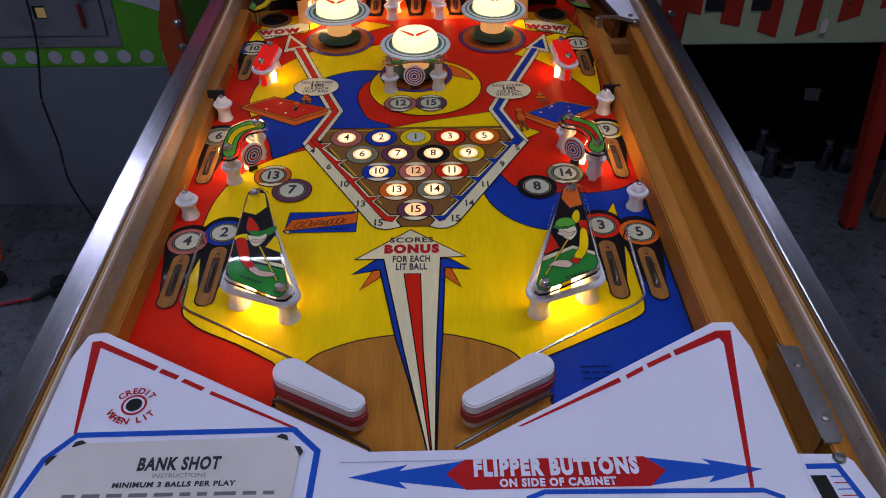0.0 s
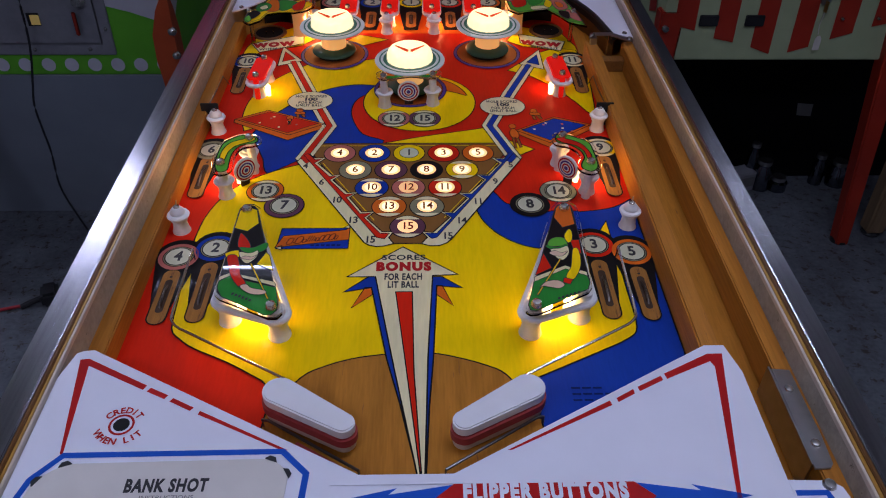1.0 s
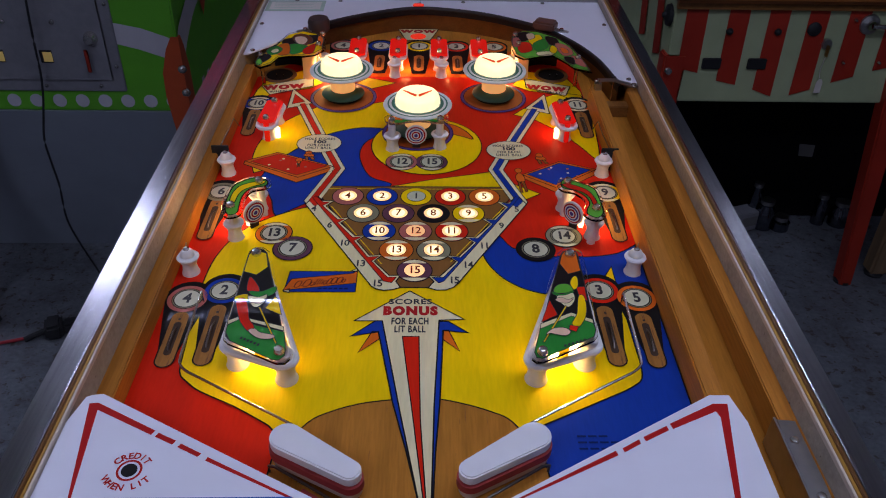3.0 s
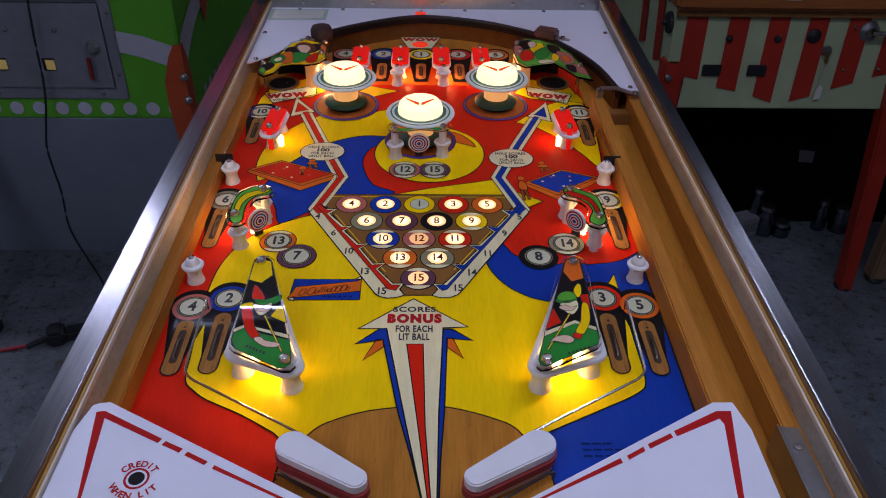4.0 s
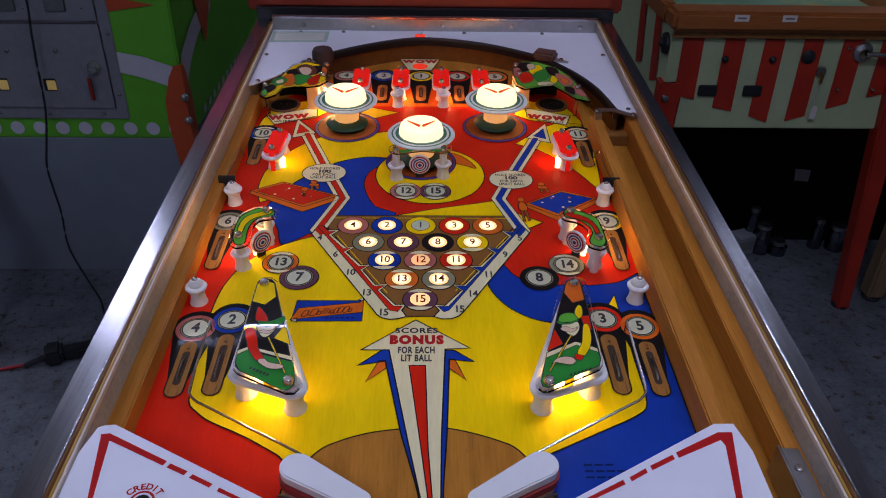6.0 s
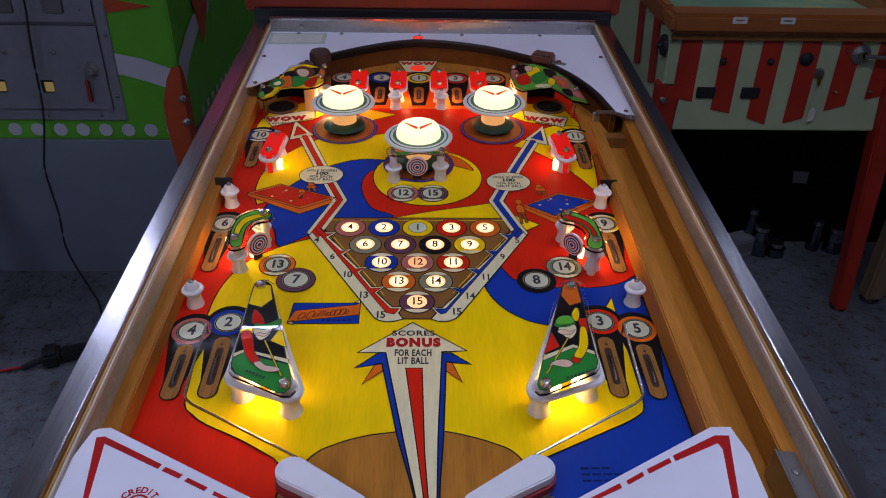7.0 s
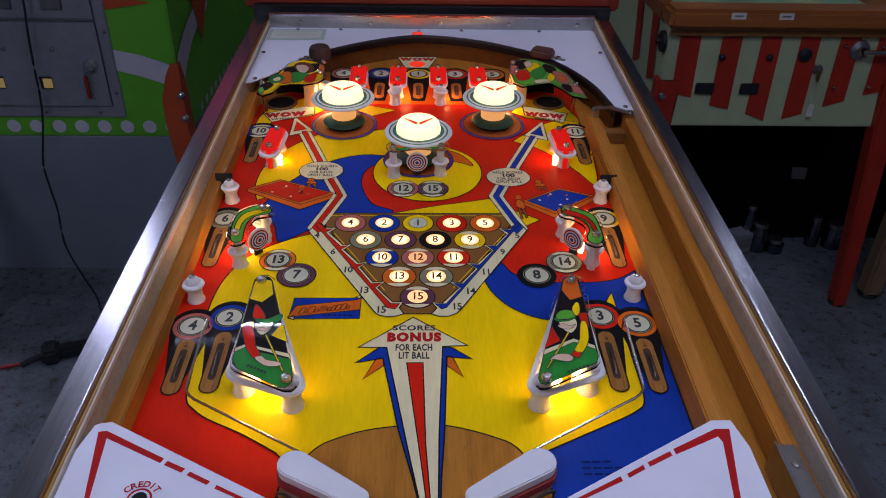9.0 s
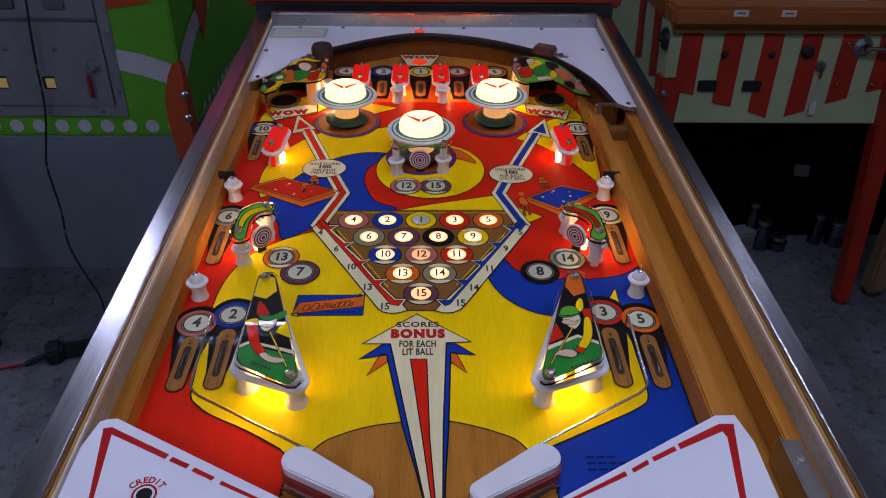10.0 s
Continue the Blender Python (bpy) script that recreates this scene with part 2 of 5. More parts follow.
def capsule(x, y0, y1, r, n=10):
    return ring(x, y1, r, n=n, start=0, stop=math.pi) + ring(x, y0, r, n=n, start=math.pi, stop=2 * math.pi)


def mirror(P):
    return [(-x, y) for x, y in P][::-1]


def sheet(P, z=0.0):
    bm = bmesh.new()
    vs = [bm.verts.new((x, y, z)) for x, y in P]
    f = bm.faces.new(vs)
    f.normal_update()
    if f.normal.z < 0:
        f.normal_flip()
    bmesh.ops.triangulate(bm, faces=bm.faces[:], ngon_method="EAR_CLIP")
    return bm


def stroke(P, w, z=0.0, closed=True, bm=None):
    """A flat line of width w along P."""
    bm = bm or bmesh.new()
    k = len(P)
    left, right = [], []
    for i in range(k):
        a, b, c = Vector(P[i - 1] if closed or i else P[i]), Vector(P[i]), Vector(P[(i + 1) % k] if closed or i < k - 1 else P[i])
        d1, d2 = (b - a), (c - b)
        d1 = d1.normalized() if d1.length > 1e-9 else d2.normalized()
        d2 = d2.normalized() if d2.length > 1e-9 else d1
        t = d1 + d2
        t = t.normalized() if t.length > 1e-6 else d1
        nrm = Vector((-t.y, t.x))
        s = w / 2 / max(nrm.dot(Vector((-d1.y, d1.x))), 0.45)
        left.append(bm.verts.new((*(b + nrm * s), z)))
        right.append(bm.verts.new((*(b - nrm * s), z)))
    for i in range(k if closed else k - 1):
        j = (i + 1) % k
        bm.faces.new((right[i], right[j], left[j], left[i]))
    return bm


def prism(P, z0, z1, bevel=0.0):
    bm = sheet(P, z0)
    bmesh.ops.dissolve_limit(bm, angle_limit=0.001, verts=bm.verts[:], edges=bm.edges[:])
    r = bmesh.ops.extrude_face_region(bm, geom=bm.faces[:])
    bmesh.ops.translate(bm, verts=[v for v in r["geom"] if isinstance(v, bmesh.types.BMVert)], vec=(0, 0, z1 - z0))
    bmesh.ops.recalc_face_normals(bm, faces=bm.faces[:])
    if bevel:
        rim = [e for e in bm.edges if all(abs(v.co.z - z1) < 1e-7 for v in e.verts)]
        bmesh.ops.bevel(bm, geom=rim, offset=bevel, segments=2, affect="EDGES", clamp_overlap=True)
    return bm


def box(x0, x1, y0, y1, z0, z1, bevel=0.0, bm=None):
    bm = bm or bmesh.new()
    g = bmesh.ops.create_cube(bm, size=1.0, matrix=Matrix.LocRotScale(((x0 + x1) / 2, (y0 + y1) / 2, (z0 + z1) / 2), None, (x1 - x0, y1 - y0, z1 - z0)))
    if bevel:
        es = list({e for v in g["verts"] for e in v.link_edges})
        bmesh.ops.bevel(bm, geom=es, offset=bevel, segments=2, affect="EDGES", clamp_overlap=True)
    return bm


def lathe(profile, n=28, x=0.0, y=0.0, bm=None):
    """Turns (radius, height) pairs about the upright axis."""
    bm = bm or bmesh.new()
    rows = []
    for r, z in profile:
        if r < 1e-6:
            rows.append([bm.verts.new((x, y, z))])
        else:
            rows.append([bm.verts.new((x + r * math.cos(2 * math.pi * i / n), y + r * math.sin(2 * math.pi * i / n), z)) for i in range(n)])
    for a, b in zip(rows, rows[1:]):
        for i in range(n):
            j = (i + 1) % n
            if len(a) == 1 and len(b) == 1:
                continue
            f = [a[0], b[j], b[i]] if len(a) == 1 else ([a[i], a[j], b[0]] if len(b) == 1 else [a[i], a[j], b[j], b[i]])
            bm.faces.new(f)
    bmesh.ops.recalc_face_normals(bm, faces=bm.faces[:])
    return bm


def rod(P, r, n=8, closed=False, bm=None):
    """A round wire along 3D points."""
    bm = bm or bmesh.new()
    P = [Vector(p) for p in P]
    k, rows, up = len(P), [], Vector((0.0123, 0.02, 1))
    for i in range(k):
        a, c = (P[i - 1] if closed or i else P[i]), (P[(i + 1) % k] if closed or i < k - 1 else P[i])
        t = (c - a).normalized()
        u = t.cross(up)
        if u.length < 0.05:
            u = t.cross(Vector((1, 0, 0)))
        u.normalize()
        v = u.cross(t)
        rows.append([bm.verts.new(P[i] + r * (math.cos(2 * math.pi * j / n) * u + math.sin(2 * math.pi * j / n) * v)) for j in range(n)])
    for i in range(k if closed else k - 1):
        a, b = rows[i], rows[(i + 1) % k]
        for j in range(n):
            bm.faces.new((a[j], a[(j + 1) % n], b[(j + 1) % n], b[j]))
    if not closed:
        bm.faces.new(rows[0])
        bm.faces.new(rows[-1])
    bmesh.ops.recalc_face_normals(bm, faces=bm.faces[:])
    return bm


FONTS = {}


def words(text, height, material, parent, x, y, z, turn=0.0, wide=1.0, bold=0.0, name="lettering", m=None):
    """Flat letters of a capital height, centred on x, y."""
    key = (text, bold)
    if key not in FONTS:
        c = bpy.data.curves.new("letters", "FONT")
        c.body, c.align_x, c.align_y, c.size, c.offset, c.resolution_u, c.space_character = text, "CENTER", "CENTER", 1.0, bold, 3, (0.86 if text.isdigit() else 1.0) + 3.2 * bold
        tmp = new("letters", c)
        dg = bpy.context.evaluated_depsgraph_get()
        me = bpy.data.meshes.new_from_object(tmp.evaluated_get(dg))
        bpy.data.objects.remove(tmp)
        FONTS[key] = me
    me = FONTS[key].copy()
    me.materials.clear()
    me.materials.append(material)
    s = height / 0.69
    me.transform(Matrix.Diagonal((s * wide, s, 1, 1)))
    ob = new(name, me)
    ob.parent = parent
    ob.matrix_basis = (m or Matrix()) @ pose(x, y, z, 0, 0, turn)
    return ob


LAYER = 0.00016


def patch(name, P, material, layer, parent, line=0.0013):
    """A printed colour field with its black keyline."""
    ob = part(name, sheet(P, layer * LAYER), material, parent)
    if line:
        part("keyline", stroke(P, line, layer * LAYER + 0.00008), BLACK, ob)
    return ob


# ---- the room ----
def slab(name, x0, x1, y0, y1, z0, z1, material, label, category):
    ob = part(name, box(x0, x1, y0, y1, z0, z1), material)
    return tagged(ob, label, category, kind="structure")


slab("floor", -4, 4, -2.5, 4.6, -0.1, 0.0, CONCRETE, "blue-grey painted concrete floor, stained and scuffed", "floor")
slab("ceiling", -4, 4, -2.5, 4.6, 2.7, 2.8, CEILWHITE, "plain white ceiling above the workshop", "ceiling")
slab("wall_north", -4.1, 4.1, 4.6, 4.7, 0, 2.7, WALLPAINT, "dark painted workshop wall", "wall")
slab("wall_south", -4.1, 4.1, -2.6, -2.5, 0, 2.7, CEILPAINT, "plain workshop wall", "wall")
slab("wall_east", 4, 4.1, -2.5, 4.6, 0, 2.7, CEILPAINT, "plain workshop wall", "wall")
slab("wall_west", -4.1, -4, -2.5, 4.6, 0, 2.7, CEILPAINT, "plain workshop wall", "wall")
for tx, ty, reach, _, offsets in TUBES:
    fx = thing("ceiling_light", pose(tx, ty, 2.7), "unseen fluorescent batten on the ceiling; three of the five are added fill", "ceiling light", "ceiling lights")
    part("housing", box(-reach - 0.04, reach + 0.04, -0.035, 0.035, -0.045, 0, 0.004), CEILPAINT, fx)
    for dy in offsets:
        part("tube", rod([(-reach, dy, -0.078), (reach, dy, -0.078)], 0.0055, 10), TUBE, fx, "glowing fluorescent tube", True)
        for e in (-reach - 0.01, reach + 0.01):
            part("tube_holder", box(e - 0.01, e + 0.01, min(dy, 0) - 0.012, max(dy, 0) + 0.012, -0.092, -0.040, 0.002), WHITEPLASTIC, fx)
neon = thing("neon_tube", pose(-1.12, 3.82, 2.70), "short red neon tube hung below the ceiling", "neon lamp")
part("glow_tube", rod([(-0.22, 0, -0.10), (0.22, 0, -0.10)], 0.008, 10), NEON, neon, "glowing pink-red tube", True)
for e in (-0.2, 0.2):
    part("hanger", rod([(e, 0, -0.10), (e, 0, 0)], 0.003, 6), STEEL, neon)

# ---- the machine's cabinet (table space; the rails climb a little towards the back) ----
XL, XR, YF, YB = -0.2470, 0.2925, 0.03, 1.15


def long_bar(x0, x1, y0, y1, lo, hi, bevel=0.0):
    """A bar along y whose bottom and top follow two height functions."""
    bm = box(x0, x1, y0, y1, 0, 1)
    for v in bm.verts:
        v.co.z = hi(v.co.y) if v.co.z > 0.5 else lo(v.co.y)
    if bevel:
        bmesh.ops.bevel(bm, geom=[e for e in bm.edges if abs(e.verts[0].co.y - e.verts[1].co.y) > 0.1], offset=bevel, segments=3, affect="EDGES")
    return bm


machine = thing("pinball_machine", TABLE, "pinball machine cabinet with steel side rails and cream inner sides", "pinball machine")
deep = lambda y: -0.30
for side, xi in (("left", XL), ("right", XR)):
    s = -1 if side == "left" else 1
    rail_z = lambda y, top=0.045 if s < 0 else 0.051: top
    o = lambda a, b: (min(xi + s * a, xi + s * b), max(xi + s * a, xi + s * b))
    part("side_panel", long_bar(*o(0, 0.0035), YF, YB + 0.1, deep, rail_z), CREAMSIDE, machine, "cream speckled inner side of the cabinet")
    inner, outer = (0.0072, 0.0286) if s < 0 else (0.0080, 0.0250)
    part("side_board", long_bar(*o(0.0035, outer - 0.003), YF, YB + 0.35, deep, lambda y: rail_z(y) - 0.004), DARKWOOD, machine, "brown wooden cabinet side")
    part("glass_channel", long_bar(*o(-0.0006, 0.0012), YF, YB, lambda y: rail_z(y) - 0.0035, lambda y: rail_z(y) + 0.0012, 0.0004), CHANNEL, machine, "pale glass channel edge")
    part("amber_strip", long_bar(*o(0.0013, inner * 0.62), YF, YB, lambda y: rail_z(y) - 0.004, lambda y: rail_z(y) + 0.0006, 0.0008), GOLDTRIM, machine, "amber plastic edge strip", True)
    part("trim_strip", long_bar(*o(inner * 0.63, inner), YF, YB, lambda y: rail_z(y) - 0.004, lambda y: rail_z(y) + 0.0016, 0.0008), DARKTRIM, machine, "dark amber trim", True)
    part("side_rail", long_bar(*o(inner + 0.0002, outer), YF, YB + 0.05, lambda y: rail_z(y) - 0.03, lambda y: rail_z(y) + 0.0022, 0.0010), CHROME, machine, "worn stainless steel side rail", True)
part("bottom_board", box(XL - 0.02, XR + 0.02, YF, YB + 0.35, -0.312, -0.302), DARKWOOD, machine)
part("front_board", box(XL - 0.02, XR + 0.02, YF - 0.02, YF, -0.31, 0.035), BACKRED, machine)
part("lock_bar", box(XL - 0.026, XR + 0.026, YF - 0.03, YF + 0.035, 0.036, 0.052, 0.004), CHROME, machine, "steel front lock bar", True)
part("back_board", box(XL - 0.02, XR + 0.02, YB + 0.35, YB + 0.37, -0.31, 0.05), DARKWOOD, machine)
for lx in (XL - 0.03, XR + 0.03):
    for ly in (YF + 0.01, YB + 0.30):
        top = TABLE @ Vector((lx, ly, -0.10))
        leg = box(-0.02, 0.02, -0.02, 0.02, 0, 1, 0.003)
        for v in leg.verts:
            v.co = TABLE.inverted() @ Vector((top.x + v.co.x, top.y + v.co.y, v.co.z * top.z))
        part("leg", leg, STEEL, machine)
# cross bar and backbox at the far end
bar = part("cross_bar", box(XL, XR, YB, YB + 0.004, 0.030, 0.0605, 0.001), STEEL, machine, "dull steel cross bar with screws")
part("lip", box(XL, XR, YB - 0.006, YB, 0.057, 0.0605, 0.001), CHROME, bar)
for i in range(5):
    part("screw", lathe([(0.0038, 0), (0.0034, 0.0015), (0, 0.0024)], 10), SCREW, bar, smooth=True, m=pose(-0.196 + 0.115 * i, YB, 0.045, 90, 0, 0))
backbox = thing("backbox", TABLE @ pose(0.0235, YB + 0.03, 0.05), "orange-red painted backbox standing on the cabinet's back end", "backbox")
part("front_panel", box(-0.30, 0.30, 0.006, 0.024, 0.012, 0.62, 0.004), BACKRED, backbox)
part("case", box(-0.32, 0.32, 0.024, 0.25, 0.0, 0.66, 0.004), BACKRED, backbox)
part("base_strip", box(-0.30, 0.30, -0.004, 0.006, -0.03, 0.014), BLACKPLASTIC, backbox, "black gap strip")

# wooden side rails, shooter lane and top arch
pf = thing("playfield", TABLE, "printed maple pinball playfield in red, yellow and blue", "playfield")
HOLES = [(-0.201, 0.935, 0.0215), (0.193, 0.943, 0.0215)]
part("board", box(XL, 0.2475, 0.12, YB, -0.0135, -0.001), MAPLE, pf, "maple playfield board")
part("lane_floor", box(0.2475, XR, 0.12, YB, -0.0135, 0.0004), MAPLE, pf, "bare wooden shooter lane")
part("left_rail", box(XL, -0.232, 0.13, 0.93, -0.001, 0.020, 0.0012), RAILWOOD, pf, "varnished wooden ball rail")
part("lane_divider", box(0.230, 0.2460, 0.13, 0.85, -0.001, 0.028, 0.0015), RAILWOOD, pf, "varnished wooden shooter lane divider")
part("right_rail", box(0.278, XR, 0.13, 0.8440, 0.0005, 0.0300, 0.0012), RAILWOOD, pf, "varnished wooden outer rail")

# top arch: brown inner wall and two white corner plates
ARCH = curve(mm("-241,930 -212,962 -186,1004 -155,1040 -123,1066 -80,1092 -35,1112 1,1119 47,1113 101,1096 145,1072 186,1042 216,1003 238,963 254,919 264,868 268,845"), 4, False)
wall = bmesh.new()
GUIDE = [p for p in ARCH if p[0] > -0.205]
lo, hi = [wall.verts.new((x, y, -0.001)) for x, y in GUIDE], [wall.verts.new((x, y, 0.0335)) for x, y in GUIDE]
for i in range(len(GUIDE) - 1):
    wall.faces.new((lo[i], lo[i + 1], hi[i + 1], hi[i]))
bmesh.ops.solidify(wall, geom=wall.faces[:], thickness=0.004)
part("arch_guide", wall, DARKWOOD, pf, "dark curved ball guide under the arch", True)
# Black ribbon: thickens the trim and colours in the shade under the arch edge.
band = bmesh.new()
inside = [(x * 0.993, y - 0.0030) for x, y in ARCH if x > -0.165]
lo, hi = [band.verts.new((x, y, 0.0245)) for x, y in inside], [band.verts.new((x, y, 0.0350)) for x, y in inside]
for i in range(len(inside) - 1):
    band.faces.new((lo[i], lo[i + 1], hi[i + 1], hi[i]))
bmesh.ops.solidify(band, geom=band.faces[:], thickness=0.0012)
part("arch_shadow_band", band, BLACKPLASTIC, pf, "black band for the arch trim and the shade below its edge", True)
part("arch_trim", rod([(x, y - 0.001, 0.0345) for x, y in ARCH if x > -0.165], 0.0032, 8), BLACKPLASTIC, pf, "black arch trim", True)
MIDX = 0.0
leftpl = [p for p in ARCH if p[0] <= 0.0005] + [(MIDX, YB), (XL, YB), (XL, 0.928)]
rightpl = [p for p in ARCH if p[0] >= 0.0005] + [(XR, 0.845), (XR, YB), (MIDX + 0.0004, YB)]
for P in (leftpl, rightpl):
    pl = part("arch_plate", prism(P, 0.0338, 0.0362, 0.0004), WHITEPAINT, pf, "white enamelled arch corner plate")
    for sx, sy in ([(-0.236, 0.94), (-0.240, 1.04), (-0.20, 1.14), (-0.13, 1.142)] if P is leftpl else [(0.283, 0.855), (0.07, 1.142), (0.20, 1.142), (0.285, 1.05)]):
        part("screw", lathe([(0.0035, 0.0362), (0.003, 0.0378), (0, 0.0384)], 10, sx, sy), SCREW, pl, smooth=True)
part("lane_cap", box(0.2475, 0.279, 0.815, 0.832, 0.0005, 0.016, 0.001), DARKWOOD, pf, "dark block at the head of the lane")

# ---- printed art ----
RED_BASE = [(-0.2318, 0.13), (0.2298, 0.13), (0.2298, 0.845), (0.2298, 1.0), (0.16, 1.0), (0.10, 1.012), (-0.10, 1.012), (-0.17, 1.0), (-0.2318, 0.93)]
patch("red_field", RED_BASE, RED, 0, pf, 0)
patch("orange_lane_field", [(-0.15, 0.935), (0.15, 0.935), (0.15, 1.03), (-0.15, 1.03)], ORANGE, 1, pf, 0)
patch("blue_field", curve(mm("50,514 83,550 100,527 126,516 154,511 184,513 209,519 229,533"), 4, False) + mm("229,326 229,140 60,140 72,255"), BLUE, 1, pf)
patch("blue_field", mm("-171,637") + curve(mm("-160,610 -152,583 -135,595 -111,612 -30,642 -54,662 -67,694 -70,722 -62,748 -34,777 -71,781 -107,767 -136,741 -163,704 -176,677 -182,657"), 4, False), BLUE, 2, pf)
YMAIN = curve(mm("-112,294 -142,313 -173,329 -187,340 -196,352 -199,386 -203,442 -203,479 -200,508 -191,537 -178,559 -157,578 -134,592 -116,600 -61,624"), 3, False) \
    + mm("106,624 82,563") + curve(mm("68,526 71,508 78,491 91,473 110,459 131,452"), 4, False) + mm("147,465 183,472 197,496 197,432") \
    + curve(mm("197,387 196,349 185,335 153,318 105,294"), 4, False) + mm("74,250 -73,250")
patch("yellow_field", YMAIN, YELLOW, 3, pf)
patch("yellow_field", curve(mm("-191,669 -198,697 -198,730 -192,758 -176,791 -157,816 -136,837"), 4, False) + mm("-98,839 -60,850 -36,858")
      + curve(mm("-34,777 -71,781 -107,767 -136,741 -163,704 -176,677"), 4, False), YELLOW, 3, pf)
patch("yellow_field", curve(mm("-30,641 16,656 63,668 92,676"), 4, False) + mm("99,657 127,638 141,628 118,612 93,624"), YELLOW, 4, pf)
patch("yellow_field", mm("127,820 169,869 199,887 226,880") + curve(mm("233,840 229,769 221,705 203,737 183,772 153,807"), 4, False), YELLOW, 3, pf)
patch("yellow_field", mm("-229,845 -225,888 -215,925 -162,958 -133,916 -152,894") + curve(mm("-174,887 -190,890 -210,866"), 4, False), YELLOW, 3, pf)
patch("yellow_field", mm("158,958 214,935 228,892 229,840") + curve(mm("215,862 198,879 179,886 155,892"), 4, False) + mm("133,910"), YELLOW, 3, pf)
patch("yellow_spike", mm("-73,930 -33,914 -78,888 -110,887"), YELLOW, 3, pf)
patch("yellow_disc", ring(0.0115, 0.737, 0.0685, 0.0695, 56), YELLOW, 5, pf)
patch("orange_swirl", curve(mm("20,795 45,790 62,772 70,752 58,758 40,766 22,772"), 4), ORANGE, 6, pf)
patch("red_swirl", curve(mm("-40,760 -20,780 5,790 20,780 10,765 -15,760"), 4), ORANGE, 6, pf)
patch("bare_wood_fan", curve(mm("-104,262 -82,296 -64,308 -42,316 -19,320 2,322 23,321 43,316 64,308 81,297 102,262"), 4, False) + mm("109,200 30,150 -30,150 -109,200"), MAPLE, 4, pf)
part("bare_wood_band", sheet(mm("-150,1030 150,1030 150,1062 -150,1062"), 0.0003), MAPLE, pf)

# ball rack
patch("rack_field", mm("-98,641 98,641 108,632 108,622 20,462 -20,462 -108,622 -108,632"), BROWN, 5, pf)
for line in ("-93.2,600.3 -33.1,498.2", "97.2,600.3 36.0,501.6", "-99.8,635.7 102.2,635.9"):
    part("rack_line", stroke(mm(line), 0.0009, 6 * LAYER, False), YELLOW, pf)
RACK = [[4, 2, 1, 3, 5], [6, 7, 8, 9], [10, 12, 11], [13, 14], [15]]
RINGS = {1: YELLOW, 2: BLUE, 3: RED, 4: PINK, 5: ORANGE, 6: OLIVE, 7: PURPLE, 8: BLACK, 9: YELLOW, 10: BLUE, 11: RED, 12: PINK, 13: ORANGE, 14: OLIVE, 15: PURPLE}
GLOW = {1: INSERTOFF, 12: INSERTDIM, 15: INSERTLIT}


def rack_ball(n, x, y):
    ob = part("ball_emblem", sheet(ring(0, 0, 0.0180, n=36), 7 * LAYER), BLACK, pf, m=pose(x, y, 0))
    part("colour_ring", sheet(ring(0, 0, 0.0170, n=36), 8 * LAYER), RINGS[n], ob)
    if n > 8:
        for s in (0, math.pi):
            part("white_cap", sheet(ring(0, 0, 0.0166, n=14, start=s + 0.75, stop=s + math.pi - 0.75), 9 * LAYER), CREAM, ob)
    part("inner_line", sheet(ring(0, 0, 0.0108, n=30), 10 * LAYER), BLACK if n != 8 else PURPLE, ob)
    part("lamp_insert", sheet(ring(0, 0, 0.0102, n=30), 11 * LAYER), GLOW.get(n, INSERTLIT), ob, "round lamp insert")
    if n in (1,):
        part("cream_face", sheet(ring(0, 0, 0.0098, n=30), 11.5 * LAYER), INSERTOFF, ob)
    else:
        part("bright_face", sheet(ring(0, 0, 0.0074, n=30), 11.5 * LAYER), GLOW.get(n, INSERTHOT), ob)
    words(str(n), 0.0112, PRINTBLACK if n in (1,) else NUMERAL, ob, 0, 0, 12.5 * LAYER, name="numeral", bold=0.018, wide=0.80)


for r, row in enumerate(RACK):
    for k, n in enumerate(row):
        rack_ball(n, (k - (len(row) - 1) / 2) * 0.0383, 0.620 - 0.0331 * r)


# numbered inserts
def insert(n, x, y, ring_mat, r=0.0195, lit=False):
    ob = part("numbered_insert", sheet(ring(0, 0, r, n=40), 8 * LAYER), BLACK, pf, m=pose(x, y, 0))
    part("colour_ring", sheet(ring(0, 0, r - 0.0010, n=40), 9 * LAYER), ring_mat, ob)
    if n > 8:
        for a in (0, math.pi):
            part("white_cap", sheet(ring(0, 0, r - 0.0013, n=14, start=a + 0.80, stop=a + math.pi - 0.80), 9.5 * LAYER), CREAM, ob)
    part("inner_ring", sheet(ring(0, 0, r * 0.74, n=36), 10 * LAYER), BLACK, ob)
    part("grey_ring", sheet(ring(0, 0, r * 0.70, n=36), 10.3 * LAYER), OLIVE, ob)
    part("inner_disc", sheet(ring(0, 0, r * 0.655, n=36), 10.6 * LAYER), BLACK, ob)
    part("lamp_insert", sheet(ring(0, 0, r * 0.60, n=36), 11 * LAYER), INSERTLIT if lit else INSERTOFF, ob, "round cream lamp insert")
    words(str(n), r * 0.66, PRINTBLACK, ob, 0, 0, 12 * LAYER, name="numeral", bold=0.036, wide=0.80)


def shade_back(x, y0, y1, w0, w1):
    """Black tapering field behind an insert and its rollover slot."""
    P = [(x - w1, y1)] + ring(x, y1, w1, n=12, start=math.pi, stop=0)[1:-1] + [(x + w1, y1), (x + w0, y0), (x - w0, y0)]
    patch("black_field", P, BLACK, 6, pf, 0)


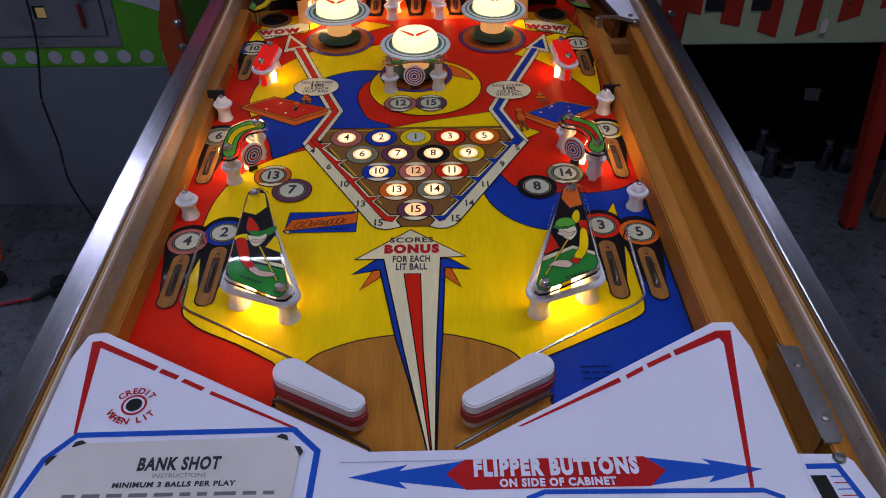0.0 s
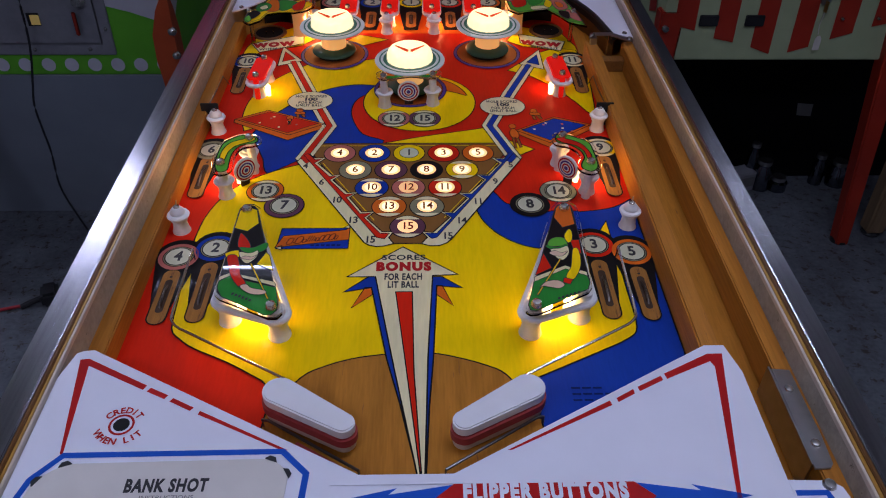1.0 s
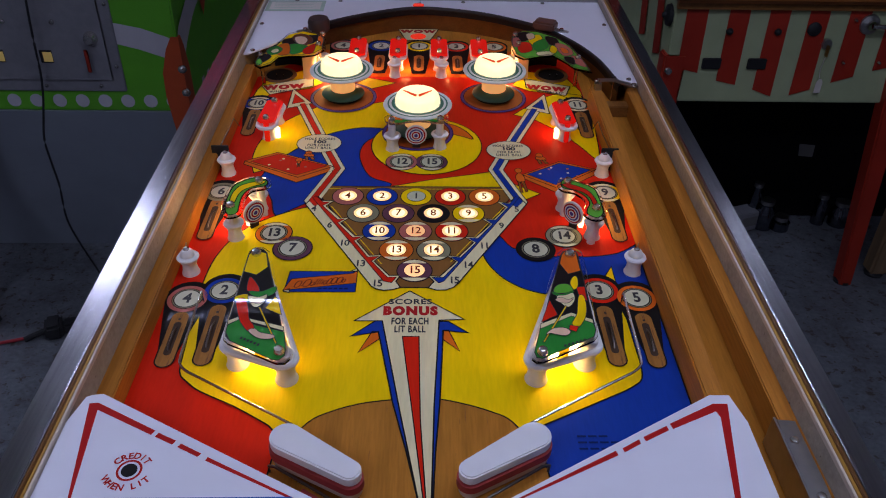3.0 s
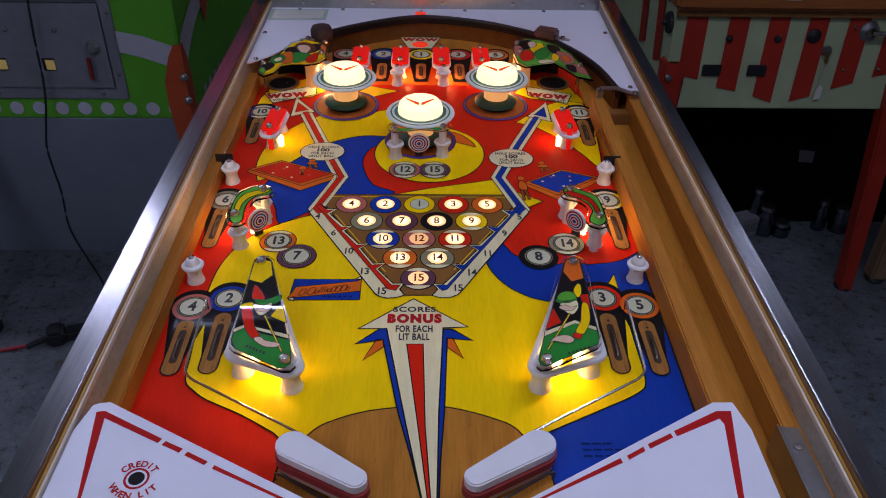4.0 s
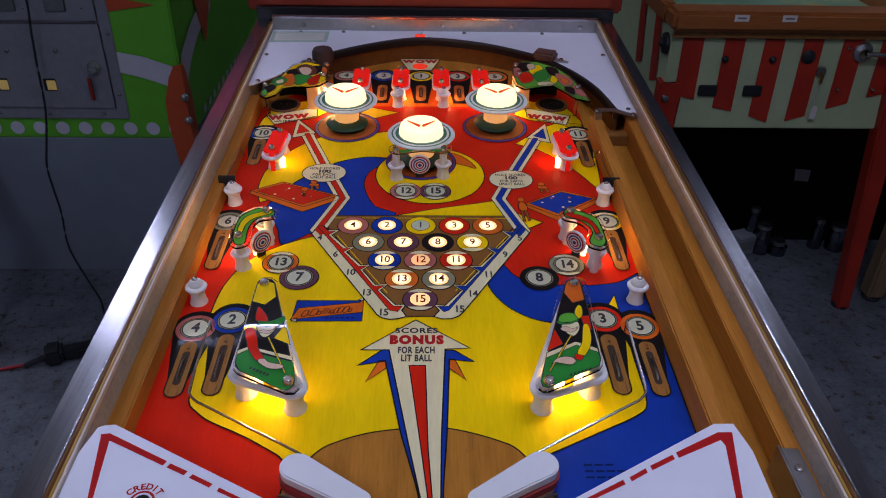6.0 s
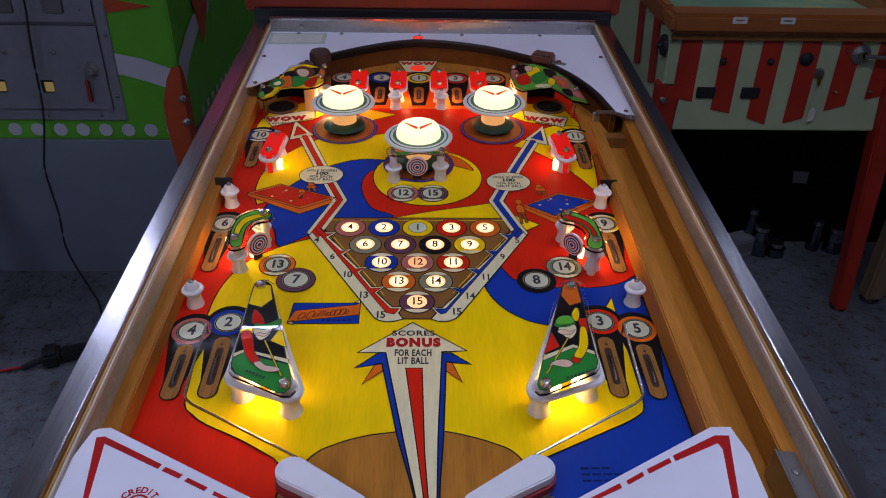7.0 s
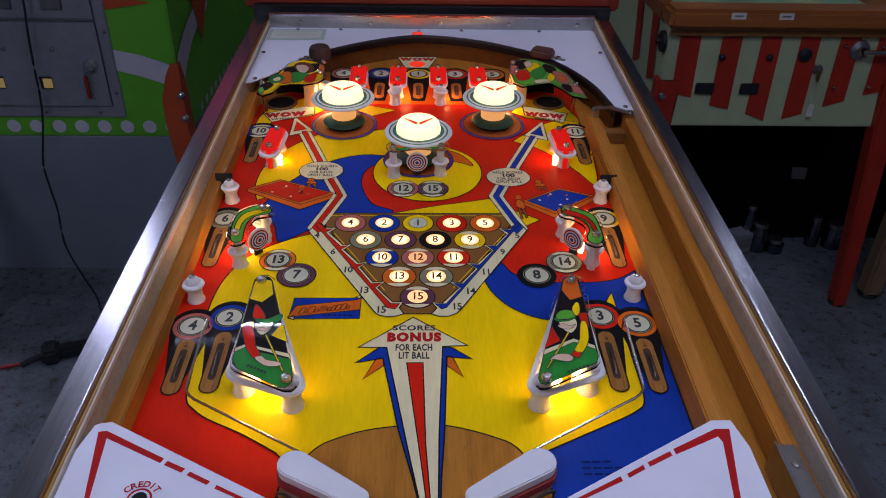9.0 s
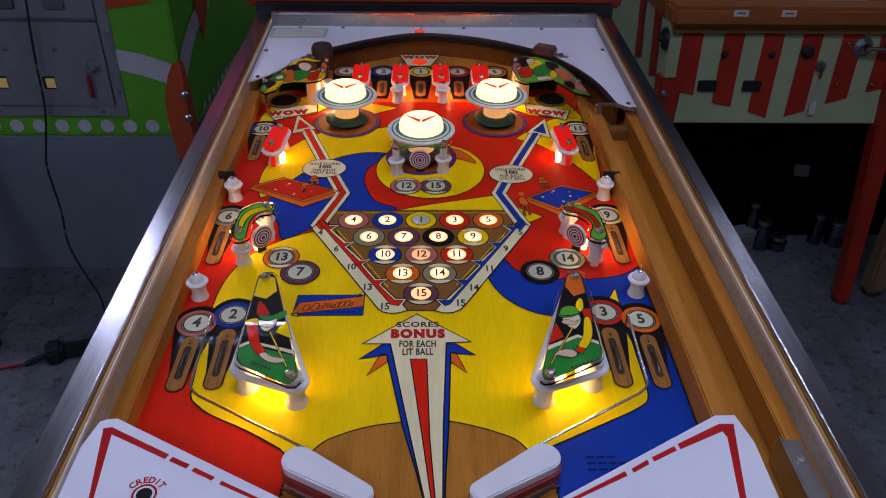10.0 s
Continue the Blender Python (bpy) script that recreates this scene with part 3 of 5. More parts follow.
def slot(x, y0, y1):
    h = (y1 - y0) / 2
    rim = capsule(0, -h, h, 0.0082)
    ob = part("rollover_slot", sheet(rim, 8 * LAYER), SLOTWOOD, pf, "bare wood rollover slot", m=pose(x, (y0 + y1) / 2, 0))
    part("keyline", stroke(rim, 0.0012, 8.5 * LAYER), BLACK, ob)
    part("slot_gap", sheet(capsule(0, -h * 0.66, h * 0.66, 0.0034), 9 * LAYER), SLOTGAP, ob, "dark routed slot")
    part("pin_hole", sheet(ring(0, h * 0.92, 0.0014, n=12), 9 * LAYER), SLOTGAP, ob)
    part("rollover_wire", rod([(0, -h * 0.6, 0.000), (0, -h * 0.45, 0.0030), (0, h * 0.2, 0.0042), (0, h * 0.58, 0.000)], 0.0009, 6), DARKSTEEL, ob, "steel rollover wire", True)


for n, x, y, c, s0, s1 in ((4, -212, 444, PINK, 364, 418), (5, 212, 447, ORANGE, 364, 418), (2, -180, 456, BLUE, 366, 428), (3, 178, 458, RED, 366, 428),
                           (6, -219, 627, OLIVE, 545, 605), (9, 215, 630, YELLOW, 545, 605), (10, -216, 845, BLUE, 765, 820), (11, 217, 848, ORANGE, 765, 820)):
    x, y, s0, s1 = x / 1000, y / 1000, s0 / 1000, s1 / 1000
    shade_back(x, s0 + 0.012, y + 0.004, 0.0088, 0.0215)
    insert(n, x, y, c)
    slot(x, s0, s1)
for n, x, c in ((4, -119, PINK), (2, -60, BLUE), (1, -1, YELLOW), (3, 57, RED), (5, 116, ORANGE)):
    shade_back(x / 1000, 0.945, 1.048, 0.010, 0.0215)
    insert(n, x / 1000, 1.044, c, 0.0200)
    slot(x / 1000, 0.960, 1.002)
for n, x, y, c in ((13, -148, 549, ORANGE), (7, -125, 523, PURPLE), (14, 156, 546, OLIVE), (8, 124, 523, BLACK), (12, -18.5, 695, PINK), (15, 17.5, 695, PURPLE)):
    insert(n, x / 1000, y / 1000, c, 0.0205 if n in (7, 8) else 0.0195)

# zigzag arrows round the rack
for s, col, end in ((-1, RED, ("4", "6", "10", "13", "15")), (1, BLUE, ("5", "9", "11", "14", "15"))):
    g = (lambda P: P) if s < 0 else mirror
    top = 0.0 if s < 0 else -0.010
    zz = g([(-0.157, 0.846 + top), (-0.124, 0.757), (-0.0935, 0.679), (-0.1155, 0.6115), (-0.109, 0.602)])
    part("arrow_line", stroke(zz, 0.0180, 5.0 * LAYER, False), BLACK, pf)
    arrow = part("white_arrow", stroke(zz, 0.0160, 6 * LAYER, False), CREAM, pf)
    head = g([(-0.1755, 0.891 + top), (-0.1755, 0.832 + top), (-0.144, 0.847 + top)])
    patch("arrow_head", head, CREAM, 6.4, pf)
    part("arrow_core", stroke(zz, 0.0075, 7 * LAYER, False), BLACK, arrow)
    part("arrow_colour", stroke(zz, 0.0062, 8 * LAYER, False), col, arrow)
    cx, cy = sum(p[0] for p in head) / 3, sum(p[1] for p in head) / 3
    patch("arrow_tip", [(cx + (x - cx) * 0.52, cy + (y - cy) * 0.52) for x, y in head], col, 8.4, pf, 0.0008)
    band = mm("-122.0,603.3 -41.4,463.7 -36.6,459.5 -29.2,457.3 -22.0,458.1 -13.0,461.6 -17.8,470.7 -13.4,480.1 -24.5,479.8 -40.5,502.1 -32.4,512.9 -45.8,511.7 -60.3,536.2 -51.6,546.0 -62.9,545.0 -79.9,568.1 -70.9,578.6 -81.0,576.8 -98.7,600.3 -90.6,610.7 -103.9,610.7 -112.6,622.8 -114.8,619.1") if s < 0 else mm("122.8,605.9 43.1,469.0 38.2,462.5 30.8,458.3 21.7,457.9 13.5,461.5 19.1,470.5 13.6,479.7 24.8,478.5 41.5,501.9 32.2,512.1 44.7,510.5 60.5,534.3 51.0,544.2 63.0,543.5 80.3,567.2 71.1,577.8 84.5,576.7 98.8,598.4 90.2,610.7 102.8,608.4 114.9,623.0")
    patch("number_band", band, CREAM, 7.0, pf)
    teeth = mm("-115.7,616.0 -29.8,470.7 -22.0,468.6 -17.6,476.9 -26.3,477.0 -43.4,502.2 -36.1,510.1 -47.5,508.6 -63.4,536.2 -55.4,543.4 -65.2,541.8 -83.3,568.1 -75.8,575.4 -83.9,574.1 -102.8,600.3 -95.2,608.1 -102.5,607.0 -111.9,619.7") if s < 0 else mm("116.0,618.4 28.4,470.5 23.7,468.4 17.3,476.8 28.5,476.8 44.0,501.3 36.0,509.6 46.6,508.7 63.4,533.6 54.9,541.8 65.8,541.2 82.7,567.2 75.1,575.6 86.4,574.6 102.0,599.5 94.2,608.1 104.3,606.2 111.4,620.7")
    patch("barbed_stripe", teeth, col, 8.6, pf, 0.0008)
    for k, (px, py) in enumerate(mm("-111.5,597.3 -91.3,566.4 -72.9,534.6 -54.1,500.7 -35.6,470.1") if s < 0 else mm("110.9,597.7 91.9,566.6 71.6,531.0 53.4,499.1 39.0,475.0")):
        words(end[k], 0.0098, PRINTBLACK, pf, px, py - 0.0030, 10.5 * LAYER, name="numeral", bold=0.022, wide=0.78)
    oc = (-0.122, 0.738) if s < 0 else (0.1125, 0.724)
    ov = patch("callout", ring(*oc, 0.0275, 0.0225, 40), CREAM, 9, pf, 0.001)
    for k, (w, h, b) in enumerate((("HOLE SCORES", 0.0054, 0.0), ("100", 0.0070, 0.02), ("FOR EACH", 0.0054, 0.0), ("UNLIT BALL", 0.0054, 0.0))):
        words(w, h, PRINTBLACK, ov, oc[0], oc[1] + (0.0105, 0.0030, -0.0049, -0.0118)[k], 10.5 * LAYER, wide=0.72 if k != 1 else 1.1, bold=b + 0.025)

# bonus arrow
patch("bonus_blue", mm("-34,415 -55.5,394.5 -31,400 -15,316 -3,268 13,195 16,195 19.4,268 23,315 27.2,402 50,399 32,414"), BLUE, 6, pf)
patch("bonus_orange", mm("-31,400.5 -36.7,400.5 -47.5,374 -29.8,391"), ORANGE, 5.6, pf, 0.001)
patch("bonus_orange", mm("26.8,402.4 32,402.4 41.2,376 26.5,391"), ORANGE, 5.6, pf, 0.001)
bonus = patch("bonus_arrow", mm("-4,456.5 46.6,416.8 23.6,415.5 18.6,315 15.4,195 12.2,195 -8.6,305 -28.2,414.5 -54,414.5"), CREAM, 7, pf)
patch("bonus_stripe", mm("-9.4,394 5.4,394 7.4,300 13.6,200 13.0,200 1.1,305"), RED, 8, pf, 0.001)
words("SCORES", 0.0068, PRINTBLACK, bonus, -0.0030, 0.4405, 9 * LAYER, wide=1.08, bold=0.03)
words("BONUS", 0.0105, PRINTRED, bonus, -0.0030, 0.4275, 9 * LAYER, wide=0.86, bold=0.075)
words("FOR EACH", 0.0082, PRINTBLACK, bonus, -0.0030, 0.4135, 9 * LAYER, wide=0.56, bold=0.035)
words("LIT BALL", 0.0082, PRINTBLACK, bonus, -0.0030, 0.4030, 9 * LAYER, wide=0.56, bold=0.035)

# maker's banner as plain shapes, pool tables, target cards
patch("banner", mm("-122,486 -56,486 -56,455 -124,455"), BLUE, 6, pf, 0.0008)
patch("banner_ribbon", mm("-125,457 -119,474 -60,483 -56,487 -56,468 -118,458"), ORANGE, 7, pf, 0.0008)
patch("banner_curl", mm("-124.5,456.5 -119,459.5 -118.5,453"), CREAM, 7, pf, 0.0008)
patch("banner_curl", mm("-62,487 -56.5,491 -56.5,485.5"), CREAM, 7, pf, 0.0008)
rnd = random.Random(11)
x = -0.1150
for w, h in ((5.2, 9), (1.4, 2), (6.2, 10), (3, 5), (1.5, 9), (1.5, 9), (1.5, 8), (1.3, 6), (2.6, 5), (3.4, 8), (4.4, 9), (4.6, 9), (2.6, 5)):
    w, h = w / 1000, h / 1000
    y = 0.4655 + 0.16 * (x + 0.115) - 0.0035
    P = [(x, y), (x + w * 0.8, y), (x + w * 0.8 + 0.28 * h, y + h * 0.85), (x + 0.28 * h, y + h * 0.85)]
    part("banner_bar", stroke(curve(P, 3), 0.0010, 8 * LAYER) if w > 0.002 else sheet([(x, y), (x + 0.0010, y), (x + 0.0010 + 0.3 * h, y + h), (x + 0.3 * h, y + h)], 8 * LAYER), NUMERAL, pf)
    x += w + 0.0007
for k in range(6):
    patch("banner_small_bar", mm(f"{-92 + 5 * k},458.5 {-88.5 + 5 * k},458.5 {-88.3 + 5 * k},461 {-91.8 + 5 * k},461"), DARKBLUE, 7.5, pf, 0)
for P, top, figs in (("-206,695 -170,716 -99,684 -138,659", RED, ((-131, 707, 10, 9), (-141, 690, 3, 9))), ("124,668 172,699 214,681 160,641", BLUE, ((121, 655, 8, 26), (150, 703, 10, 11)))):
    Q = mm(P)
    patch("pool_table_edge", Q, ORANGE, 6, pf, 0.001)
    c = (sum(p[0] for p in Q) / 4, sum(p[1] for p in Q) / 4)
    patch("pool_table_skirt", [(Q[0][0], Q[0][1]), (Q[3][0], Q[3][1]), (Q[2][0], Q[2][1]), (Q[2][0], Q[2][1] - 0.009), (Q[3][0], Q[3][1] - 0.011), (Q[0][0], Q[0][1] - 0.007)], ORANGE, 5.5, pf, 0.001)
    patch("pool_table_cloth", [(c[0] + (x - c[0]) * 0.86, c[1] + (y - c[1]) * 0.84) for x, y in Q], top, 7, pf, 0.0008)
    for k in range(7):
        a = 2.4 * k
        patch("cue_ball_dot", ring(c[0] + 0.028 * math.cos(a) * (0.4 + 0.1 * k), c[1] + 0.012 * math.sin(a), 0.0016, n=10), (CREAM, PINK, CREAM, ORANGE)[k % 4], 8, pf, 0)
    for fx, fy, fw, fh in figs:
        fx, fy, fw, fh = fx / 1000, fy / 1000, fw / 1000, fh / 1000
        patch("orange_shape", curve([(fx - 0.5 * fw, fy - 0.1 * fh), (fx - 0.6 * fw, fy + 0.4 * fh), (fx, fy + 0.62 * fh), (fx + 0.6 * fw, fy + 0.3 * fh), (fx + 0.5 * fw, fy - 0.2 * fh)], 3), ORANGE, 9, pf, 0.0008)
        patch("orange_shape", ring(fx - 0.1 * fw, fy + 0.82 * fh, 0.0042, 0.0052, 14), ORANGE, 9.4, pf, 0.0007)
        patch("orange_shape", [(fx - 0.45 * fw, fy - 0.05 * fh), (fx - 0.1 * fw, fy - 0.1 * fh), (fx + 0.05 * fw, fy - 1.0 * fh), (fx - 0.3 * fw, fy - fh)], RUST, 8.6, pf, 0.0007)
        patch("orange_shape", [(fx + 0.05 * fw, fy - 0.1 * fh), (fx + 0.5 * fw, fy - 0.1 * fh), (fx + 0.8 * fw, fy - 0.9 * fh), (fx + 0.45 * fw, fy - 0.95 * fh)], RUST, 8.6, pf, 0.0007)

# "WOW" cards
for P, wx, wy, turn in (("-220.4,898.1 -151.6,929.0 -148.3,899.3 -205.0,871.7", -0.192, 0.8950, 9), ("152.1,930.4 215.0,905.3 204.9,876.2 152.2,900.6", 0.1800, 0.8985, -10)):
    card = patch("wow_card", mm(P), CREAM, 9, pf)
    words("WOW", 0.0120, PRINTRED, card, wx + (0.003 if wx < 0 else 0.0), wy, 10 * LAYER, turn, wide=0.95, bold=0.095)
    words("WHEN LIT", 0.0056, PRINTBLACK, card, wx + 0.004, wy - 0.0125, 10 * LAYER, turn, wide=0.95, bold=0.025)
card = patch("wow_shield", mm("-36,1114 30,1114 16,1068 -22,1068"), CREAM, 9, pf)
words("WOW", 0.0105, PRINTRED, card, -0.003, 1.1035, 10 * LAYER, wide=1.12, bold=0.09)
part("red_lamp_insert", sheet(ring(-0.003, 1.0835, 0.0125, n=30), 10 * LAYER), REDLAMP, card, "lit red lamp insert")
# faint copyright lines on the blue field as bars
for k in range(3):
    for j in range(4 if k == 1 else 3):
        x0 = 0.130 + 0.0085 * j
        patch("print_bar", [(x0, 0.282 - 0.006 * k), (x0 + 0.0068, 0.282 - 0.006 * k), (x0 + 0.0068, 0.2838 - 0.006 * k), (x0, 0.2838 - 0.006 * k)], DARKBLUE, 6, pf, 0)


# ---- things on the playfield ----
RINGINK = mat("violet_target_print", (0.07, 0.03, 0.24), 0.45, grain=0.1, scale=90)


def bullseye(bm_parent, r):
    for k, (f, mt) in enumerate(((1.0, WHITEPLASTIC), (0.90, PRINTRED), (0.77, WHITEPLASTIC), (0.66, RINGINK), (0.53, WHITEPLASTIC), (0.42, PRINTRED), (0.29, WHITEPLASTIC), (0.18, RINGINK))):
        part("target_ring", sheet(ring(0, 0, r * f, n=28), 0.0016 + 0.00018 * k), mt, bm_parent)


def pop_bumper(x, y):
    b = thing("pop_bumper", at(x, y), "lit cream pop bumper with white and green striped disc", "pop bumper", "pop bumpers")
    part("printed_ring", sheet(ring(0, 0, 0.0455, n=48), 9 * LAYER), DARKBLUE, b)
    part("orange_ring", sheet(ring(0, 0, 0.0445, n=44), 10 * LAYER), RINGINK, b)
    part("inner_ring", sheet(ring(0, 0, 0.0412, n=44), 10.5 * LAYER), BLACK, b)
    part("rust_ring", sheet(ring(0, 0, 0.0404, n=44), 11 * LAYER), RUST, b)
    part("skirt", lathe([(0.0285, 0.0070), (0.0292, 0.0080), (0.0278, 0.0102), (0.0185, 0.0140), (0.016, 0.0146)], 36), SKIRT, b, "dark green bumper skirt", True)
    part("shadow_gap", lathe([(0.0, 0.0022), (0.024, 0.0022), (0.024, 0.0073)], 30), HOLE, b)
    part("body", lathe([(0.0165, 0.0105), (0.0165, 0.034), (0.021, 0.039)], 30), BODYLIT, b, "glowing amber bumper body", True)
    disc = part("disc", lathe([(0.0, 0.0395), (0.024, 0.0395), (0.0422, 0.0405), (0.0428, 0.0415), (0.0422, 0.0425), (0.027, 0.0435), (0, 0.0435)], 48), DISCWHITE, b, "white disc with green rings", True)
    for ri, ro in ((0.0285, 0.0325), (0.0355, 0.0375)):
        part("green_ring", lathe([(ri, 0.04362 - (ri - 0.027) * 0.0655), (ro, 0.04362 - (ro - 0.027) * 0.0655)], 48), DISCGREEN, disc)
    dome = lathe([(0.0272, 0.0436), (0.0272, 0.0490), (0.0262, 0.0535), (0.0240, 0.0562), (0.021, 0.0574), (0.014, 0.0580), (0, 0.0582)], 72)
    for v in dome.verts:
        if v.co.z < 0.050:
            f = 1 + 0.022 * math.cos(18 * math.atan2(v.co.y, v.co.x))
            v.co.x, v.co.y = v.co.x * f, v.co.y * f
    cap = part("cap", dome, CAPLIT, b, "glowing cream domed cap", True)
    for s in (-1, 1):
        part("red_mark", sheet([(s * 0.0012, -0.0075), (s * 0.0012, -0.0135), (s * 0.0036, -0.0135), (s * 0.0185, 0.0030), (s * 0.0170, 0.0046)], 0.0), MARKLIT, cap, m=pose(0, 0, 0.0585))
    return b


BUMPERS = [(-0.103, 0.866), (0.103, 0.869), (0.0, 0.767)]
for bx, by in BUMPERS:
    pop_bumper(bx, by)

POST = [(0.0098, 0), (0.0098, 0.0012), (0.0088, 0.003), (0.0078, 0.010), (0.0076, 0.014), (0.0088, 0.0152)]


def post(x, y, cap=True, ringed=True, wire=False, label="white plastic playfield post with a rubber ring"):
    p = thing("rubber_post", at(x, y + 0.005) @ Matrix.Scale(0.88, 4), label, "post", "playfield posts")
    part("post_body", lathe(POST + [(0.0090, 0.0165), (0.0080, 0.0185), (0.0080, 0.024)] + ([(0.0082, 0.0255), (0.0072, 0.0285), (0.0045, 0.0318), (0, 0.0325)] if cap else [(0.0070, 0.0262), (0, 0.0262)]), 24), WHITEPLASTIC, p, smooth=True)
    if ringed:
        part("rubber_ring", lathe([(0.0082, 0.0190), (0.0112, 0.0200), (0.0122, 0.0218), (0.0112, 0.0236), (0.0082, 0.0246)], 28), WHITERUBBER, p, smooth=True)
    if cap:
        part("screw", lathe([(0.0034, 0.0315), (0.0034, 0.0335), (0.0022, 0.0345), (0, 0.0347)], 10), SCREW, p, smooth=True)
    if wire:
        part("pin", rod([(0, 0, 0.033), (0.001, 0.002, 0.040)], 0.0007, 6), STEEL, p)
    return p


for x, y, w in ((-0.2185, 0.480, True), (0.2165, 0.483, True), (-0.2195, 0.663, False), (0.2185, 0.666, False), (-0.035, 0.933, False), (0.032, 0.934, False)):
    post(x, y, wire=w)
for x, y in ((-0.186, 0.537), (0.186, 0.542), (-0.170, 0.590), (0.163, 0.594), (-0.0305, 0.722), (0.0275, 0.727), (-0.186, 0.748), (0.186, 0.751), (-0.090, 0.957), (-0.031, 0.957), (0.029, 0.957), (0.088, 0.957), (-0.138, 0.955), (0.140, 0.958)):
    post(x, y, cap=False)


def dome_screw(parent, x, y, z, r=0.0045):
    part("dome_nut", lathe([(r, z), (r, z + 0.0025), (r * 0.75, z + 0.0048), (0, z + 0.0062)], 16, x, y), WIRE, parent, "shiny domed nut", True)


# slingshots
SLING = curve(mm("-154,456 -146,467 -137,463 -115,395 -93,330 -95,319 -104,317 -128,327 -149,339 -155,349"), 3)


def inset(P, f):
    c = (sum(p[0] for p in P) / len(P), sum(p[1] for p in P) / len(P))
    return [(c[0] + (x - c[0]) * f, c[1] + (y - c[1]) * (1 - (1 - f) * 0.55)) for x, y in P]


def slingshot(s):
    g = (lambda P: P) if s < 0 else mirror
    k = thing("slingshot", at(0, 0), "lit slingshot with clear acrylic plate over green, black and red print", "slingshot", "slingshots")
    z = 0.0400
    rimline = mm("-152.9,452.9 -152.3,463.9 -147.5,470.0 -140.0,470.0 -133.8,464.0 -124.7,434.8 -96.3,334.7 -95.2,326.6 -98.9,321.1 -105.6,321.1 -147.6,343.1 -152.3,348.3 -153.2,354.9") if s < 0 \
        else mm("157.9,456.3 156.8,465.8 150.2,471.9 141.5,471.9 134.3,463.1 120.3,419.3 96.8,333.8 95.9,326.2 99.0,322.5 105.0,323.1 149.0,347.3 152.9,353.3 153.7,360.0")
    plate = part("acrylic_plate", prism(rimline, z, z + 0.0028, 0.0005), CLEAR, k, "clear acrylic cover")
    pz = z + 0.0032
    base = mm("-151.6,457.1 -150.3,464.8 -146.5,467.4 -139.3,465.7 -135.4,460.5 -122.3,415.1 -100.0,335.4 -99.9,328.5 -103.7,323.5 -108.6,323.5 -146.2,345.1 -150.4,350.3 -151.6,356.3 -151.6,385.3") if s < 0 \
        else mm("136.3,458.8 139.4,464.9 145.7,467.5 151.2,464.9 152.5,459.7 152.2,411.6 152.0,358.7 149.1,350.6 127.9,338.8 104.0,325.6 99.6,326.8 98.5,332.5 109.6,369.0")
    art = part("printed_art", sheet(base, pz), glossy(BLACK), k, "printed art of the cover")
    part("print_line", stroke(base, 0.0009, pz + 0.00002), PRINTBLACK, art)

    def bit(name, P, m_, lift, line=0.0006, soft=0):
        Q = curve(mm(P), soft) if soft else mm(P)
        part(name, sheet(Q, pz + 0.00012 * lift), glossy(m_), art)
        if line:
            part("ink_line", stroke(Q, line, pz + 0.00012 * lift + 0.00006), PRINTBLACK, art)
    if s < 0:
        bit("green_patch", "-151.3,354.9 -151.5,363.0 -143.9,369.8 -128.6,363.0 -104.0,354.9 -100.0,335.4 -99.9,328.5 -103.7,323.5 -108.6,323.5 -146.2,345.1", GREEN, 1)
        bit("white_stripe", "-152.6,368.4 -144.5,373.3 -143.4,369.8 -151.7,363.7", CREAM, 2)
        bit("white_stripe", "-135.6,371.2 -105.9,361.6 -104.2,356.2 -133.5,367.1", CREAM, 2)
        bit("corner_patch", "-151.2,457.9 -147.0,463.9 -135.8,459.7 -131.1,439.7 -139.5,428.4 -151.5,433.1", YELLOW, 2)
        bit("side_patch", "-118.4,399.2 -115.0,395.5 -109.2,375.4 -124.4,383.9", YELLOW, 2)
        bit("sleeve_top", "-152.6,398.4 -142.5,402.1 -140.8,392.5 -150.0,392.5", YELLOW, 3, soft=3)
        bit("hat_shape", "-145.1,422.8 -142.9,424.4 -136.3,415.1 -132.8,405.9 -137.2,402.9 -143.9,407.4", RED, 4, soft=3)
        bit("brim_shape", "-141.7,405.9 -130.7,405.2 -120.3,412.0 -118.4,405.9 -122.5,399.9 -131.9,397.7 -138.8,400.7", GREEN, 5, soft=3)
        bit("pale_shape", "-141.5,399.2 -131.9,397.7 -125.6,401.4 -125.7,392.5 -131.2,384.6 -136.5,387.5", CREAM, 6, soft=3)
        bit("whisker_shape", "-139.1,391.1 -134.7,394.0 -129.6,392.5 -125.7,395.5 -129.0,388.9 -134.0,389.6", SKIN, 7, 0.0005, soft=3)
        bit("sleeve_shape", "-150.3,394.0 -142.6,394.7 -137.9,381.7 -134.9,369.8 -128.9,359.6 -133.3,354.9 -141.3,365.7 -146.4,378.2", RED, 7, soft=3)
        bit("cue_shape", "-129.7,383.9 -128.3,384.6 -107.6,341.1 -108.9,340.5", YELLOW, 8)
        bit("glove_shape", "-133.4,355.6 -128.3,358.2 -123.3,353.6 -112.7,350.9 -110.8,347.6 -116.5,345.7 -125.1,347.6", SKIN, 9, soft=3)
        bars = ("-138.5,345.7", 2.6, -1.9)
    else:
        bit("green_patch", "106.1,360.1 133.9,376.0 151.0,366.2 152.0,358.7 149.1,350.6 127.9,338.8 104.0,325.6 99.6,326.8 98.5,332.5", GREEN, 1)
        bit("white_stripe", "107.3,365.6 134.4,379.6 151.4,371.1 151.5,366.2 134.2,375.3 106.0,359.4", CREAM, 2)
        bit("corner_patch", "137.5,459.6 140.3,464.0 151.1,464.0 151.3,436.2 139.5,431.3 133.9,446.1", ORANGE, 2)
